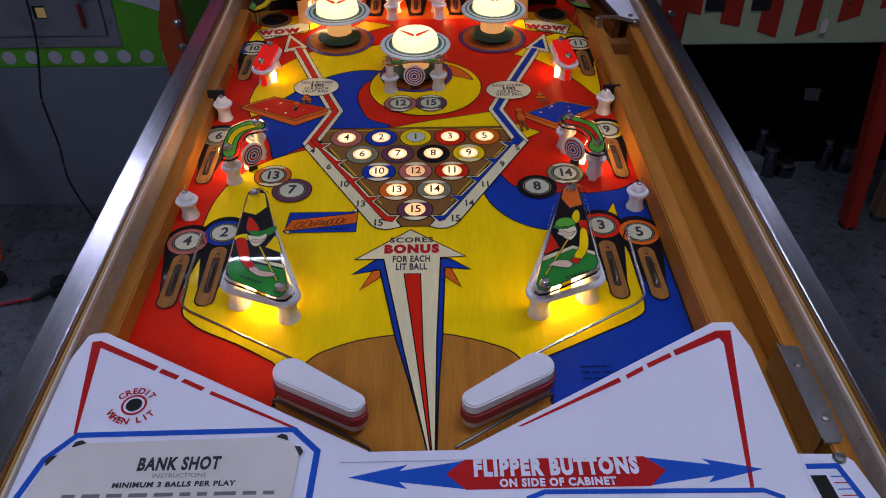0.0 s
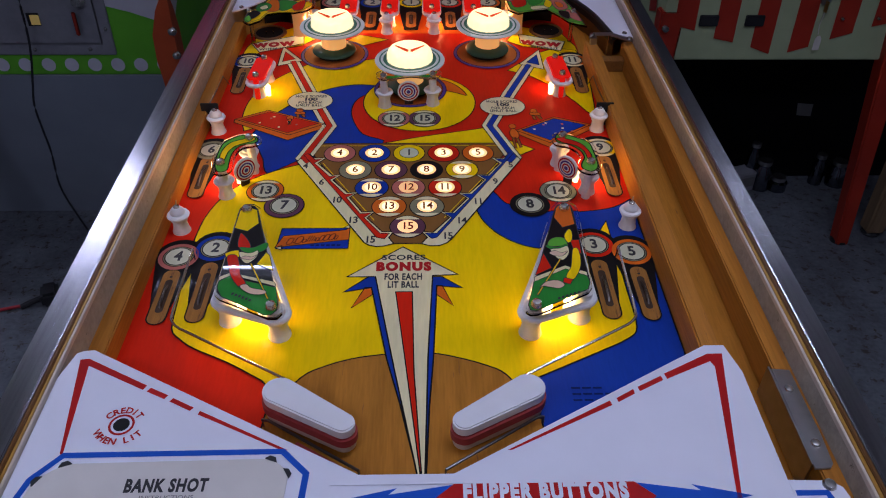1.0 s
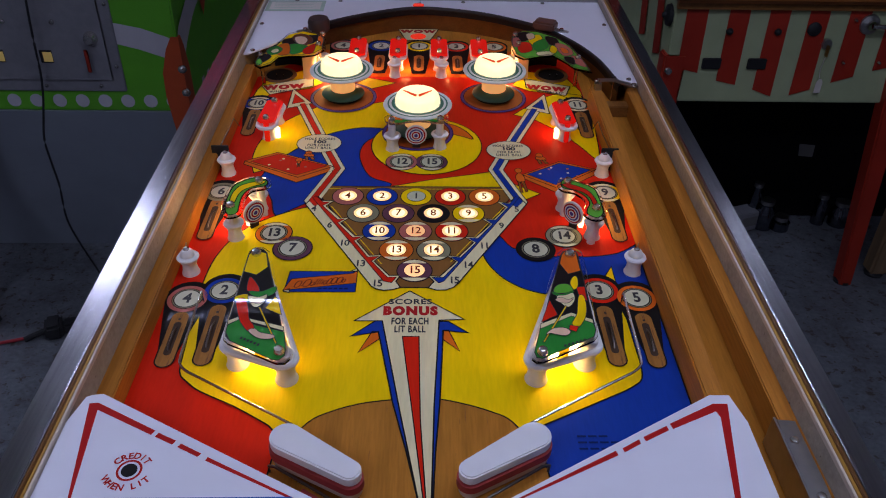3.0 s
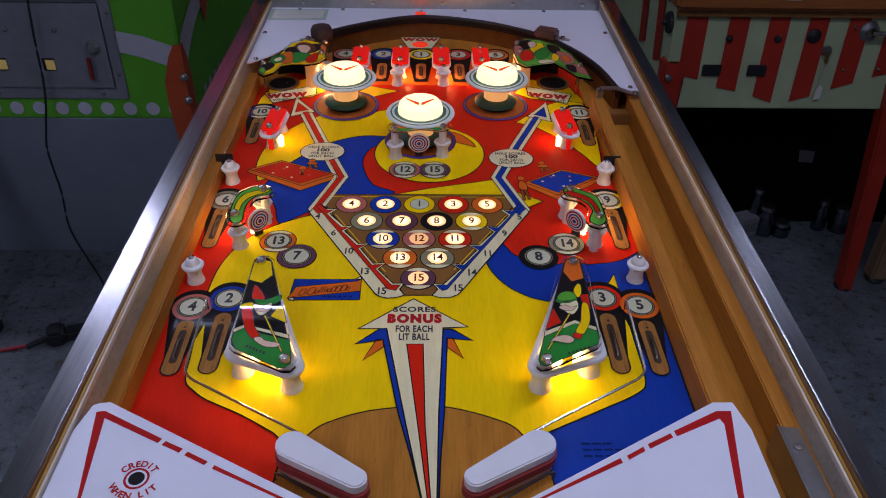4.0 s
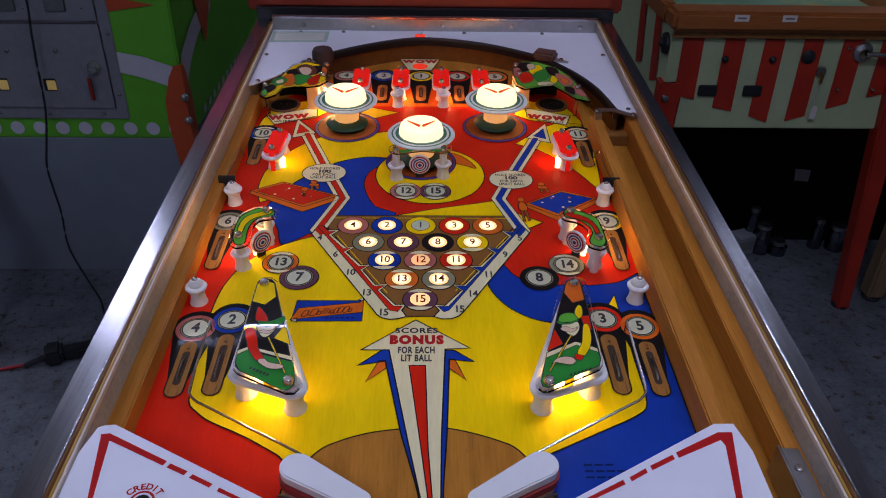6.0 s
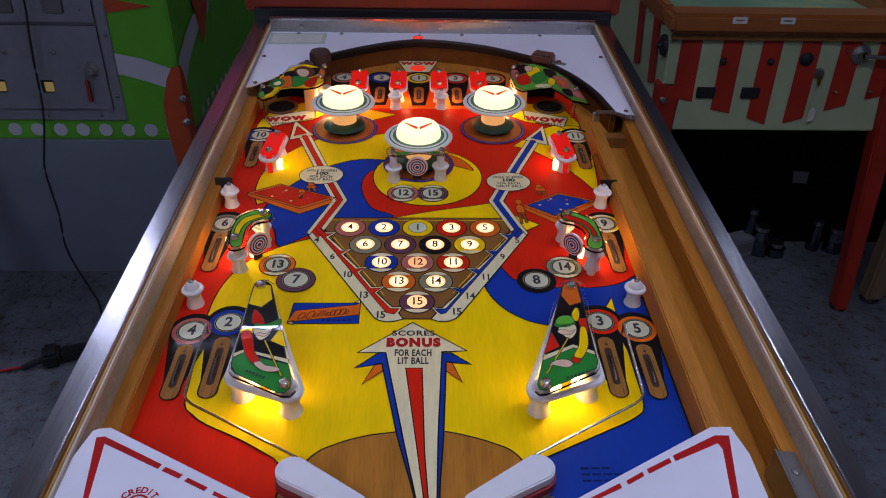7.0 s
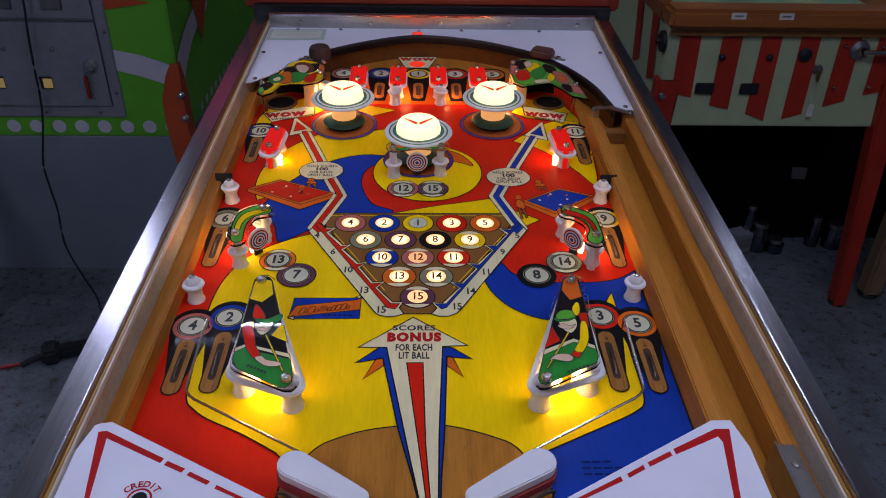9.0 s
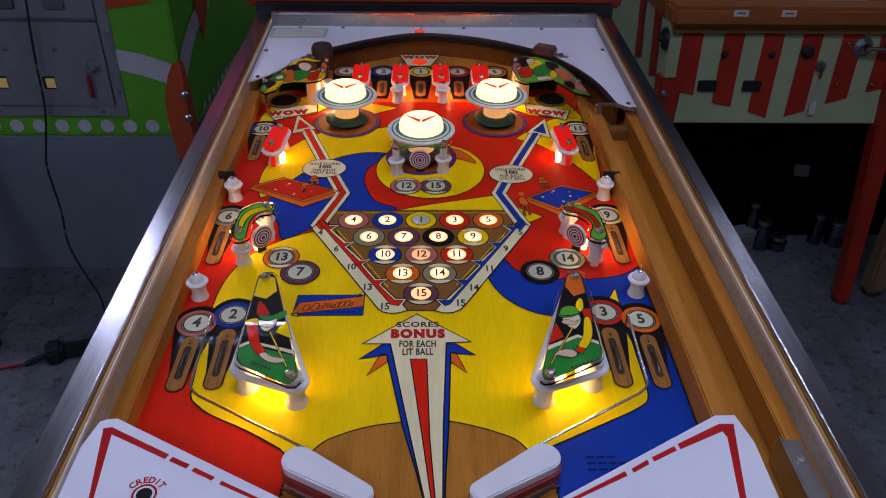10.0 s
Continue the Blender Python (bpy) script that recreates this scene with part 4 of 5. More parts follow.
        bit("side_patch", "118.1,395.6 122.8,376.7 108.0,367.6", RED, 2)
        bit("side_patch", "143.8,413.1 151.6,413.9 150.7,394.2 144.7,400.1", RED, 2)
        bit("feather_shape", "139.1,418.5 144.2,428.1 146.8,424.9 145.5,413.9 141.2,409.2", YELLOW, 4, soft=3)
        bit("hat_shape", "124.2,410.8 129.0,416.2 136.3,417.0 139.8,413.1 139.2,406.2 124.3,404.6", LIME, 4, soft=3)
        bit("brim_shape", "122.0,406.2 130.1,403.1 140.4,407.7 138.8,403.9 129.7,400.1 122.5,402.4", GREEN, 5, soft=3)
        bit("pale_shape", "124.7,400.1 132.9,401.6 139.9,404.7 139.9,394.9 133.5,386.1 127.8,390.5", CREAM, 6, soft=3)
        bit("whisker_shape", "123.1,395.6 128.5,398.6 134.0,395.6 139.3,397.9 133.8,391.2 126.5,391.9", SKIN, 7, 0.0005, soft=3)
        bit("sleeve_shape", "144.3,400.9 148.7,400.1 148.6,385.4 145.4,372.5 138.1,360.7 133.0,364.9 138.8,376.7 141.4,389.0", YELLOW, 7, soft=3)
        bit("cuff_shape", "130.9,363.5 138.2,361.4 135.3,355.3 129.6,358.0", RED, 8)
        bit("cue_shape", "130.8,387.5 132.1,386.8 107.6,342.8 106.3,343.4", YELLOW, 8)
        bit("glove_shape", "109.8,352.0 115.9,358.7 125.6,360.1 130.6,355.3 126.1,350.6 118.3,352.0 113.7,353.3", SKIN, 9, soft=3)
        bars = ("122.7,337.6", 2.9, 1.7)
    bx0, by0 = mm(bars[0])[0]
    for j in range(6):
        x0, y0 = bx0 + bars[1] / 1000 * j * 1.15, by0 + bars[2] / 1000 * j * 0.8
        part("print_bar", sheet([(x0, y0), (x0 + 0.002, y0 + 0.0004), (x0 + 0.0024, y0 + 0.0032), (x0 + 0.0004, y0 + 0.0028)], pz + 0.0009), PRINTBLACK, art)
    for x, y in ((-0.1445, 0.458), (-0.1045, 0.331)):
        dome_screw(k, x if s < 0 else -x, y, z + 0.0042)
    corners = [(-0.1455, 0.452), (-0.1485, 0.361), (-0.1045, 0.3435)]
    for x, y in corners:
        part("post_body", lathe(POST + [(0.0088, 0.0195), (0.0078, 0.0220), (0.0078, 0.031), (0.004, 0.0315), (0.004, 0.0398)], 24, x if s < 0 else -x, y), WHITEPLASTIC, k, "white plastic post", True)
    band = []
    for (cx, cy), a0, a1 in ((corners[0], 20, 172), (corners[1], 172, 245), (corners[2], 245, 380)):
        band += [(cx + 0.0096 * math.cos(radians(a0 + (a1 - a0) * i / 8)), cy + 0.0096 * math.sin(radians(a0 + (a1 - a0) * i / 8))) for i in range(9)]
    part("rubber_band", rod([(x, y, 0.0240) for x, y in g(band)], 0.0031, 8, True), WHITERUBBER, k, "white rubber band", True)
    for x, y in ((-0.138, 0.3660), (-0.1190, 0.3570)):
        x = x if s < 0 else -x
        part("bulb", lathe([(0.0035, 0.004), (0.0036, 0.012), (0.0042, 0.016), (0.0036, 0.020), (0, 0.0225)], 14, x, y), BULB, k, "glowing bulb", True)
        bulb_light(x, y - 0.004, 0.020, 0.050)
    part("leaf_switch", box(*(sorted(((-0.1165 if s < 0 else 0.1165), (-0.1145 if s < 0 else 0.1145)))), 0.388, 0.398, 0.0, 0.02), BROWNRUBBER, k)


slingshot(-1)
slingshot(1)


# curved target covers by the side lanes, with round targets
def standup_target(x, y, turn, z=0.021):
    t = thing("standup_target", at(x, y, 0, turn), "round white bullseye target with thin red and violet rings", "target", "bullseye targets")
    part("stem", box(-0.005, 0.005, 0.0005, 0.003, 0, z, 0.0004), BROWNRUBBER, t)
    face = part("target_disc", lathe([(0, -0.0012), (0.0128, -0.0012), (0.0132, 0), (0.0128, 0.0014), (0, 0.0014)], 28), WHITEPLASTIC, t, "white target disc", True, pose(0, -0.0015, z, 90, 0, 0))
    bullseye(face, 0.0126)


standup_target(-0.1690, 0.5605, 46)
standup_target(0.1670, 0.5620, -46)
standup_target(-0.0015, 0.728, 0)
for s in (-1, 1):
    g = (lambda P: P) if s < 0 else mirror
    P = curve(mm("-190.7,539.3 -187.4,528.2 -182.7,524.3 -176.7,528.2 -177.0,539.3 -177.4,556.8 -171.8,571.7 -157.9,577.2 -155.4,583.8 -160.0,590.5 -172.4,592.7 -181.7,587.1 -189.7,576.1 -191.7,555.7") if s < 0
              else mm("154.4,586.5 158.5,593.4 166.4,592.2 177.5,585.5 187.6,576.5 189.8,562.4 190.5,538.2 188.0,528.1 181.2,523.1 173.7,529.1 174.7,538.2 178.9,548.6 176.4,561.3 167.4,572.1 156.0,576.5"), 3)
    c = (sum(p[0] for p in P) / len(P), sum(p[1] for p in P) / len(P))
    cv = thing("target_cover", at(0, 0), "small curved clear cover printed green and " + ("yellow" if s < 0 else "red"), "target cover", "target covers")
    grown = []
    for q in range(len(P)):
        a, b = Vector(P[q - 1]), Vector(P[(q + 1) % len(P)])
        t = (b - a).normalized()
        area2 = sum(P[w][0] * P[(w + 1) % len(P)][1] - P[(w + 1) % len(P)][0] * P[w][1] for w in range(len(P)))
        n = Vector((t.y, -t.x)) * (1 if area2 > 0 else -1)
        grown.append((P[q][0] + n.x * 0.0038, P[q][1] + n.y * 0.0038))
    part("acrylic_plate", prism(grown, 0.0385, 0.0410, 0.0004), CLEAR, cv)
    art = part("printed_art", sheet(P, 0.0412), glossy(LIME), cv)
    part("print_line", stroke(P, 0.0013, 0.0414), BLACK, art)
    st = curve(mm("-188.1,549.5 -187.3,566.3 -180.3,579.4 -161.3,587.1 -159.2,581.6 -175.3,571.7 -181.4,560.0 -182.7,545.4") if s < 0 else mm("155.3,584.3 166.2,583.2 179.7,573.2 185.8,557.0 186.0,545.4 181.9,545.4 180.2,559.1 173.1,569.9 159.6,576.5"), 3)
    part("colour_swoosh", sheet(st, 0.0416), glossy(YELLOW if s < 0 else RED), art)
    part("swoosh_line", stroke(st, 0.0010, 0.0418), BLACK, art)
    for x, y in (mm("-184.8,538.2 -164.5,584.9") if s < 0 else mm("162.0,587.7 183.3,537.2")):
        dome_screw(cv, x, y, 0.0420)
        part("spacer", lathe([(0.0045, 0.0), (0.0045, 0.0386)], 12, x, y), WHITEPLASTIC, cv)
    bulb_light(s * 0.194, 0.572, 0.018, 0.068)
    part("bulb", lathe([(0.003, 0.0), (0.0034, 0.006), (0.0036, 0.011), (0, 0.0155)], 12, s * 0.177, 0.566), BULB, cv, "glowing bulb", True)
# cover behind the centre target
cv = thing("target_cover", at(0, 0), "narrow clear cover printed green and yellow behind the centre target", "target cover", "target covers")
P = curve(mm("-40,732 -30,742 0,746 28,746 38,736 30,722 0,726 -30,718"), 4)
part("acrylic_plate", prism(P, 0.0380, 0.0405, 0.0004), CLEAR, cv)
art = part("printed_art", sheet(inset(P, 0.86), 0.0407), GREEN, cv)
part("colour_patch", sheet(mm("10,730 30,727 32,738 14,741"), 0.0409), YELLOW, art)
part("colour_patch", sheet(mm("-34,728 -18,725 -16,738 -30,739"), 0.0409), ORANGE, art)
for x, y in ((-0.0305, 0.7225), (0.0275, 0.7270)):
    dome_screw(cv, x, y, 0.0411)
    part("spacer", lathe([(0.0045, 0.0), (0.0045, 0.0381)], 12, x, y), WHITEPLASTIC, cv)

# red lit lane covers
for x, y0, y1, tilt in ((-0.1845, 0.742, 0.800, 4), (0.185, 0.746, 0.803, -4)):
    c = thing("lane_cover", at(x, (y0 + y1) / 2, 0, -tilt), "red plastic lane cover lit from below beside the side lane", "lane cover", "side lane covers")
    h = (y1 - y0) / 2
    P = [(-0.0105, h - 0.004), (-0.006, h), (0.006, h), (0.0105, h - 0.004), (0.0105, -h + 0.004), (0.006, -h), (-0.006, -h), (-0.0105, -h + 0.004)]
    part("red_plate", prism(P, 0.0265, 0.0295, 0.0006), REDLIT, c, "glowing red plastic")
    part("rubber_band", rod([(px, py, 0.0215) for px, py in capsule(0, -h + 0.006, h - 0.006, 0.0112)], 0.0026, 8, True), WHITERUBBER, c, "white rubber band", True)
    part("post_body", lathe(POST + [(0.008, 0.0165), (0.0075, 0.0262)], 20, 0, h - 0.006), WHITEPLASTIC, c, smooth=True)
    part("guide_wall", box(-0.003, 0.003, -h, h, 0, 0.0265, 0.001), REDLIT, c)
    dome_screw(c, 0, -h + 0.006, 0.0296, 0.004)
    dome_screw(c, 0, h - 0.006, 0.0296, 0.004)
    sx = 1 if x < 0 else -1
    part("bulb", lathe([(0.003, 0.0), (0.0034, 0.008), (0.0036, 0.013), (0, 0.0175)], 12, sx * 0.0105, -h + 0.013), BULB, c, "glowing bulb", True)
    bulb_light(x + sx * 0.009, y0 + 0.016, 0.017, 0.034, (1.0, 0.45, 0.16))
for x in (-0.090, -0.031, 0.029, 0.088):
    c = thing("lane_cover", at(x, 0.977), "short red plastic cover lit from below between the top lanes", "lane cover", "top lane covers")
    part("red_plate", prism(mm("-12,-26 -9,-29 9,-29 12,-26 12,26 9,29 -9,29 -12,26"), 0.0265, 0.0295, 0.0006), REDLIT, c, "glowing red plastic")
    part("rubber_band", rod([(px, py, 0.0215) for px, py in capsule(0, -0.019, 0.019, 0.0112)], 0.0026, 8, True), WHITERUBBER, c, "white rubber band", True)
    part("guide_wall", box(-0.003, 0.003, -0.026, 0.026, 0, 0.0265, 0.001), REDLIT, c)
    dome_screw(c, 0, -0.022, 0.0296, 0.004)
    dome_screw(c, 0, 0.024, 0.0296, 0.004)
    bulb_light(x + 0.012, 0.958, 0.016, 0.045, (1.0, 0.4, 0.15))

# eject holes with printed covers in the upper corners
for i, (hx, hy, hr) in enumerate(HOLES):
    h = thing("eject_hole", at(hx, hy), "dark round eject hole with a worn brown rim", "hole", "eject holes")
    part("rim", lathe([(hr + 0.003, 0.0008), (hr + 0.002, 0.0024), (hr - 0.002, 0.0024), (hr - 0.003, 0.0012)], 36), DARKWOOD, h, smooth=True)
    part("cup", lathe([(hr - 0.002, 0.0018), (0, 0.0016)], 36), HOLE, h, "black inside of the hole")
    for dx in (-0.004, 0.006):
        part("contact_wire", rod([(dx, -0.006, 0.0018), (dx + 0.001, -0.007, 0.006)], 0.0008, 6), WIRE, h)
    s = -1 if i == 0 else 1
    wallP = curve([(hx + s * 0.012, hy + 0.034), (hx - s * 0.010, hy + 0.040), (hx - s * 0.028, hy + 0.034), (hx - s * 0.034, hy + 0.018)], 4, False)
    w = bmesh.new()
    a, b = [w.verts.new((x, y, 0)) for x, y in wallP], [w.verts.new((x, y, 0.036)) for x, y in wallP]
    for j in range(len(wallP) - 1):
        w.faces.new((a[j], a[j + 1], b[j + 1], b[j]))
    bmesh.ops.solidify(w, geom=w.faces[:], thickness=0.003)
    sh = tagged(part("hole_shroud", w, BLACKPLASTIC, None, m=TABLE), "dark curved shield behind the eject hole", "shield", "hole shields")
    part("lit_wall", box(-0.013, 0.013, -0.002, 0.002, 0, 0.036, 0.001), AMBERLIT, sh, "amber guide wall", m=pose(hx - s * 0.046, hy + 0.018, 0, 0, 0, -s * 15))
    P = mm("-223.1,879.5 -220.6,905.9 -206.7,927.7 -198.8,956.2 -190.4,983.9 -171.1,997.4 -148.9,987.0 -135.3,968.1 -133.9,929.2 -144.2,913.3 -160.1,907.1 -179.8,906.7 -194.6,900.7 -200.8,879.9 -212.8,868.7") if i == 0 \
        else mm("133.8,982.7 152.4,1007.2 173.8,1005.5 200.9,984.2 217.4,952.9 227.1,911.0 234.2,864.2 213.3,874.8 201.1,898.9 187.8,918.0 166.8,911.7 146.0,905.5 134.5,918.9 131.2,953.1")
    c = thing("corner_cover", at(0, 0), "printed clear corner cover in green, yellow, red and black", "corner cover", "corner covers")
    part("acrylic_plate", prism(P, 0.0400, 0.0425, 0.0004), CLEAR, c)
    art = part("printed_art", sheet(inset(P, 0.95), 0.0428), YELLOW if i == 0 else LIME, c)
    part("print_line", stroke(inset(P, 0.95), 0.0012, 0.0445), PRINTBLACK, art)
    shapes = (("-194.3,964.7 -148.5,982.7 -151.6,951.1 -186.8,940.1", BLACK), ("-183.9,973.3 -174.0,986.4 -159.6,978.1 -152.5,959.3 -160.6,944.8 -174.4,950.6", DARKINK), ("-180.4,971.3 -168.5,975.8 -160.4,963.3 -164.1,946.7 -173.6,950.6", SKIN), ("-183.6,946.3 -162.3,944.7 -156.8,932.7 -168.2,914.7 -179.2,914.5", GREEN),
              ("-162.7,928.6 -148.1,949.1 -147.8,917.1 -158.4,913.0", RED), ("-198.4,941.9 -185.5,948.3 -179.8,912.5 -196.1,910.3", ORANGE), ("-212.4,923.6 -203.7,939.8 -191.8,930.0 -194.3,914.2 -206.0,908.1", GREEN), ("-220.9,898.3 -212.1,911.9 -202.8,902.4 -209.4,885.3 -216.8,883.3", BLACK),
              ("-206.6,921.8 -199.0,929.8 -195.1,920.0 -202.2,914.0", CREAM), ("-146.1,976.3 -138.4,965.9 -138.1,939.1 -144.6,947.1", ORANGE), ("-221.5,883.2 -217.2,894.6 -211.6,879.7 -216.5,872.3", LIME)) if i == 0 else \
             (("139.3,987.1 156.3,1002.8 168.8,992.1 157.9,970.4 142.3,965.8", BLACK), ("161.0,983.3 176.5,992.3 180.0,973.0 166.0,953.8 158.9,964.1", YELLOW), ("157.7,991.9 167.6,996.5 169.2,981.3 159.8,972.6", SKIN), ("141.5,957.4 158.6,962.0 160.4,933.3 143.2,925.0", RED), ("134.8,974.1 145.3,978.6 146.1,953.4 135.4,945.0", PINK),
              ("164.8,958.0 183.7,975.2 184.9,946.0 169.7,929.5 164.1,937.4", GREEN), ("166.0,925.5 185.3,929.8 189.4,918.0 169.4,913.7", CREAM), ("184.8,983.8 200.1,977.7 201.0,954.6 187.7,954.3", BLACK), ("196.6,958.6 212.1,950.7 217.6,922.6 203.4,914.4 196.5,934.1", PINK), ("200.9,942.3 210.2,938.4 211.4,924.4 203.2,924.2", ORANGE),
              ("213.1,914.6 224.8,907.1 229.3,876.9 215.3,887.8", PINK), ("202.8,910.5 215.2,906.9 213.2,884.0 203.8,895.2", BLACK), ("190.5,950.2 197.0,938.1 191.5,922.0 184.5,929.8", YELLOW))
    for q, (txt, cm) in enumerate(shapes):
        blob = curve(mm(txt), 3)
        part("colour_shape", sheet(blob, 0.0429 + 0.0001 * q), glossy(cm), art)
        part("ink_line", stroke(blob, 0.0009, 0.04295 + 0.0001 * q), PRINTBLACK, art)
    for x, y in (mm("-218.0,904.1 -142.6,943.1 -140.8,980.7") if i == 0 else mm("221.3,905.1 140.8,985.0 142.8,953.3")):
        dome_screw(c, x, y, 0.0442, 0.004)
        part("stand_off", lathe([(0.0028, 0), (0.0028, 0.040)], 12, x, y), CLEAR, c, "clear plastic stand-off")
    part("amber_post", lathe([(0.011, 0), (0.010, 0.004), (0.0095, 0.028), (0.0115, 0.034), (0.0115, 0.038)], 24, hx - s * 0.045, hy - 0.004), AMBERLIT, c, "pale post glowing amber", True)
    part("bulb", lathe([(0.003, 0.0), (0.0036, 0.012), (0.0042, 0.020), (0, 0.026)], 12, hx - s * 0.062, hy + 0.006), BULB, c, "glowing bulb", True)
    bulb_light(hx - s * 0.064, hy - 0.003, 0.020, 0.10)

# wire ball guides
WLEFT = curve(mm("-196,440 -195,400 -194,357 -191,346 -184,339"), 4, False) + mm("-150,319 -109,295 -91,284")
for s in (-1, 1):
    P = [((x if s < 0 else -x), y) for x, y in WLEFT]
    P3 = [(P[0][0], P[0][1], -0.001)] + [(x, y, 0.0135) for x, y in P] + [(P[-1][0], P[-1][1], -0.001)]
    tagged(part("wire_guide", rod(P3, 0.0012, 8), WIRE, None, "", True, TABLE), "bent steel wire ball guide beside the flipper lane", "wire guide", "wire guides")
    Q = [(s * 0.1035, 0.2505, -0.001), (s * 0.1035, 0.2505, 0.0075), (s * 0.098, 0.2470, 0.011), (s * 0.030, 0.2035, 0.011), (s * 0.030, 0.2035, -0.001)]
    low = tagged(part("wire_guide", rod(Q, 0.0012, 8), DARKSTEEL, None, "", True, TABLE), "straight steel wire below the flipper", "wire guide", "wire guides")
    if s < 0:
        part("rubber_sleeve", rod([(-0.0765, 0.2285, 0.0065), (-0.0560, 0.2155, 0.0065), (-0.0315, 0.2005, 0.0065), (-0.0285, 0.1975, 0.006)], 0.0026, 8), REDRUBBER, low, "dark red rubber sleeve", True)
    # clear lane posts and metal clips on the side rails
    x = s * 0.2285 if s < 0 else 0.2265
    clip = thing("gate_clip", at(x, 0.680), "black metal clip with thin wire on the side rail", "clip", "rail clips")
    part("plate", box(-0.010, 0.010, 0, 0.002, 0.0, 0.030, 0.0005), BLACKPLASTIC, clip)
    part("wire", rod([(0, 0.002, 0.028), (-s * 0.004, 0.03, 0.032), (-s * 0.001, 0.075, 0.026), (0, 0.10, 0.002)], 0.0007, 6), DARKSTEEL, clip)


# flippers
def flipper(s, x, y, turn):
    f = thing("flipper", at(x, y, 0, turn), "white plastic flipper with a dark red rubber sleeve", "flipper", "flippers")
    L, r0, r1 = 0.0570, 0.0110, 0.0074

    def outline(grow):
        a = math.acos((r0 - r1) / L)
        return ring(0, 0, r0 + grow, n=16, start=a, stop=2 * math.pi - a) + ring(L, 0, r1 + grow, n=12, start=-a, stop=a)
    part("base", prism(outline(0.0008), 0.004, 0.0115, 0.001), FLIPBASE, f, "aged cream flipper base", True)
    part("rubber_sleeve", prism(outline(0.0026), 0.0115, 0.0205, 0.0020), REDRUBBER, f, "dark red rubber sleeve", True)
    part("top", prism(outline(0.0012), 0.0205, 0.0285, 0.0012), FLIPWHITE, f, "glossy white flipper top", True)
    part("shaft", lathe([(0.005, -0.001), (0.005, 0.005)], 14), STEEL, f)


flipper(-1, -0.0905, 0.2615, -31.5)
flipper(1, 0.0925, 0.2625, 180 + 31.5)

# rubber stops on the arch, gate, lane plate
for x, y, label in ((-0.151, 1.022, "dark brown rubber rebound stop on the arch"), (0.192, 1.032, "brown block stop on the arch")):
    b = thing("rebound_stop", at(x, y, 0.0364, 25 if x < 0 else -25), label, "rebound stop", "arch stops")
    if x < 0:
        part("roller", lathe([(0, -0.003), (0.013, -0.003), (0.016, 0.0), (0.0165, 0.012), (0.014, 0.017), (0, 0.018)], 24), BROWNRUBBER, b, smooth=True)
        part("bracket", prism(mm("-34,-4 -10,-8 -10,8 -34,4"), 0.0, 0.002, 0.0005), STEEL, b)
        part("screw", lathe([(0.004, 0.002), (0.003, 0.005), (0, 0.006)], 10, -0.022, 0), SCREW, b, smooth=True)
    else:
        part("block", box(-0.018, 0.016, -0.012, 0.012, 0, 0.013, 0.003), mat("worn_brown_block", (0.12, 0.055, 0.04), 0.5, grain=0.2), b)
        part("bracket", prism(mm("14,-6 36,-2 36,3 14,7"), 0.0, 0.002, 0.0005), STEEL, b)
        part("screw", lathe([(0.004, 0.002), (0.003, 0.005), (0, 0.006)], 10, 0.025, 0), SCREW, b, smooth=True)
gate = thing("ball_gate", at(0, 0), "worn steel one-way ball gate across the shooter lane", "ball gate")
part("strap", prism(mm("233,838 240,846 262,846 284,828 290,832 290,838 284,838 264,854 238,853"), 0.0365, 0.0385, 0.0004), STEEL, gate)
part("drop_wire", rod([(0.262, 0.85, 0.037), (0.262, 0.85, 0.004)], 0.001, 6), WIRE, gate)
part("foot", box(0.236, 0.244, 0.838, 0.846, 0.0255, 0.0368), STEEL, gate)
for x, y in ((0.2385, 0.8455), (0.285, 0.8335)):
    part("screw", lathe([(0.004, 0.0385), (0.003, 0.0405), (0, 0.041)], 10, x, y), SCREW, gate, smooth=True)
lp = thing("lane_plate", at(0, 0), "bent dull steel plate screwed to the shooter lane rail", "metal plate")
part("top_face", prism(mm("275.3,273.9 288.9,272.4 289.3,216.0 288.0,190.2 285.0,186.6 274.1,186.0"), 0.0305, 0.0318, 0.0004), STEEL, lp)
part("drop_face", box(0.2735, 0.2750, 0.190, 0.276, 0.002, 0.0316), STEEL, lp)
for x, y in mm("281.3,253.8 282.1,206.1"):
    part("screw", lathe([(0.0036, 0.0318), (0.003, 0.0335), (0, 0.0342)], 12, x, y), WIRE, lp, smooth=True)

# ---- apron ----
AZ = 0.043
ap = thing("apron", at(0, 0), "white enamelled apron with red and blue printed trim and arrows", "apron")
APRON = mm("-240,286 -236,288 -228,289 -30,181 -25,178 32,178 36,180 226,288 241,288 247,262 247,60 -246,60 -246,262")
part("plate", prism(APRON, AZ - 0.002, AZ, 0.0006), WHITEPAINT, ap, "white enamelled sheet")
part("skirt", prism([(x, y - 0.004) for x, y in mm("-240,286 -228,289 -27,178 34,178 226,288 241,288 241,284 226,284 34,174 -27,174 -228,285 -240,282")], 0.018, AZ - 0.0015), WHITEPAINT, ap, "folded edge")


def decal(name, P, m_, lift=1, parent=None):
    return part(name, sheet(mm(P), AZ + 0.00015 * lift), m_, parent or ap)


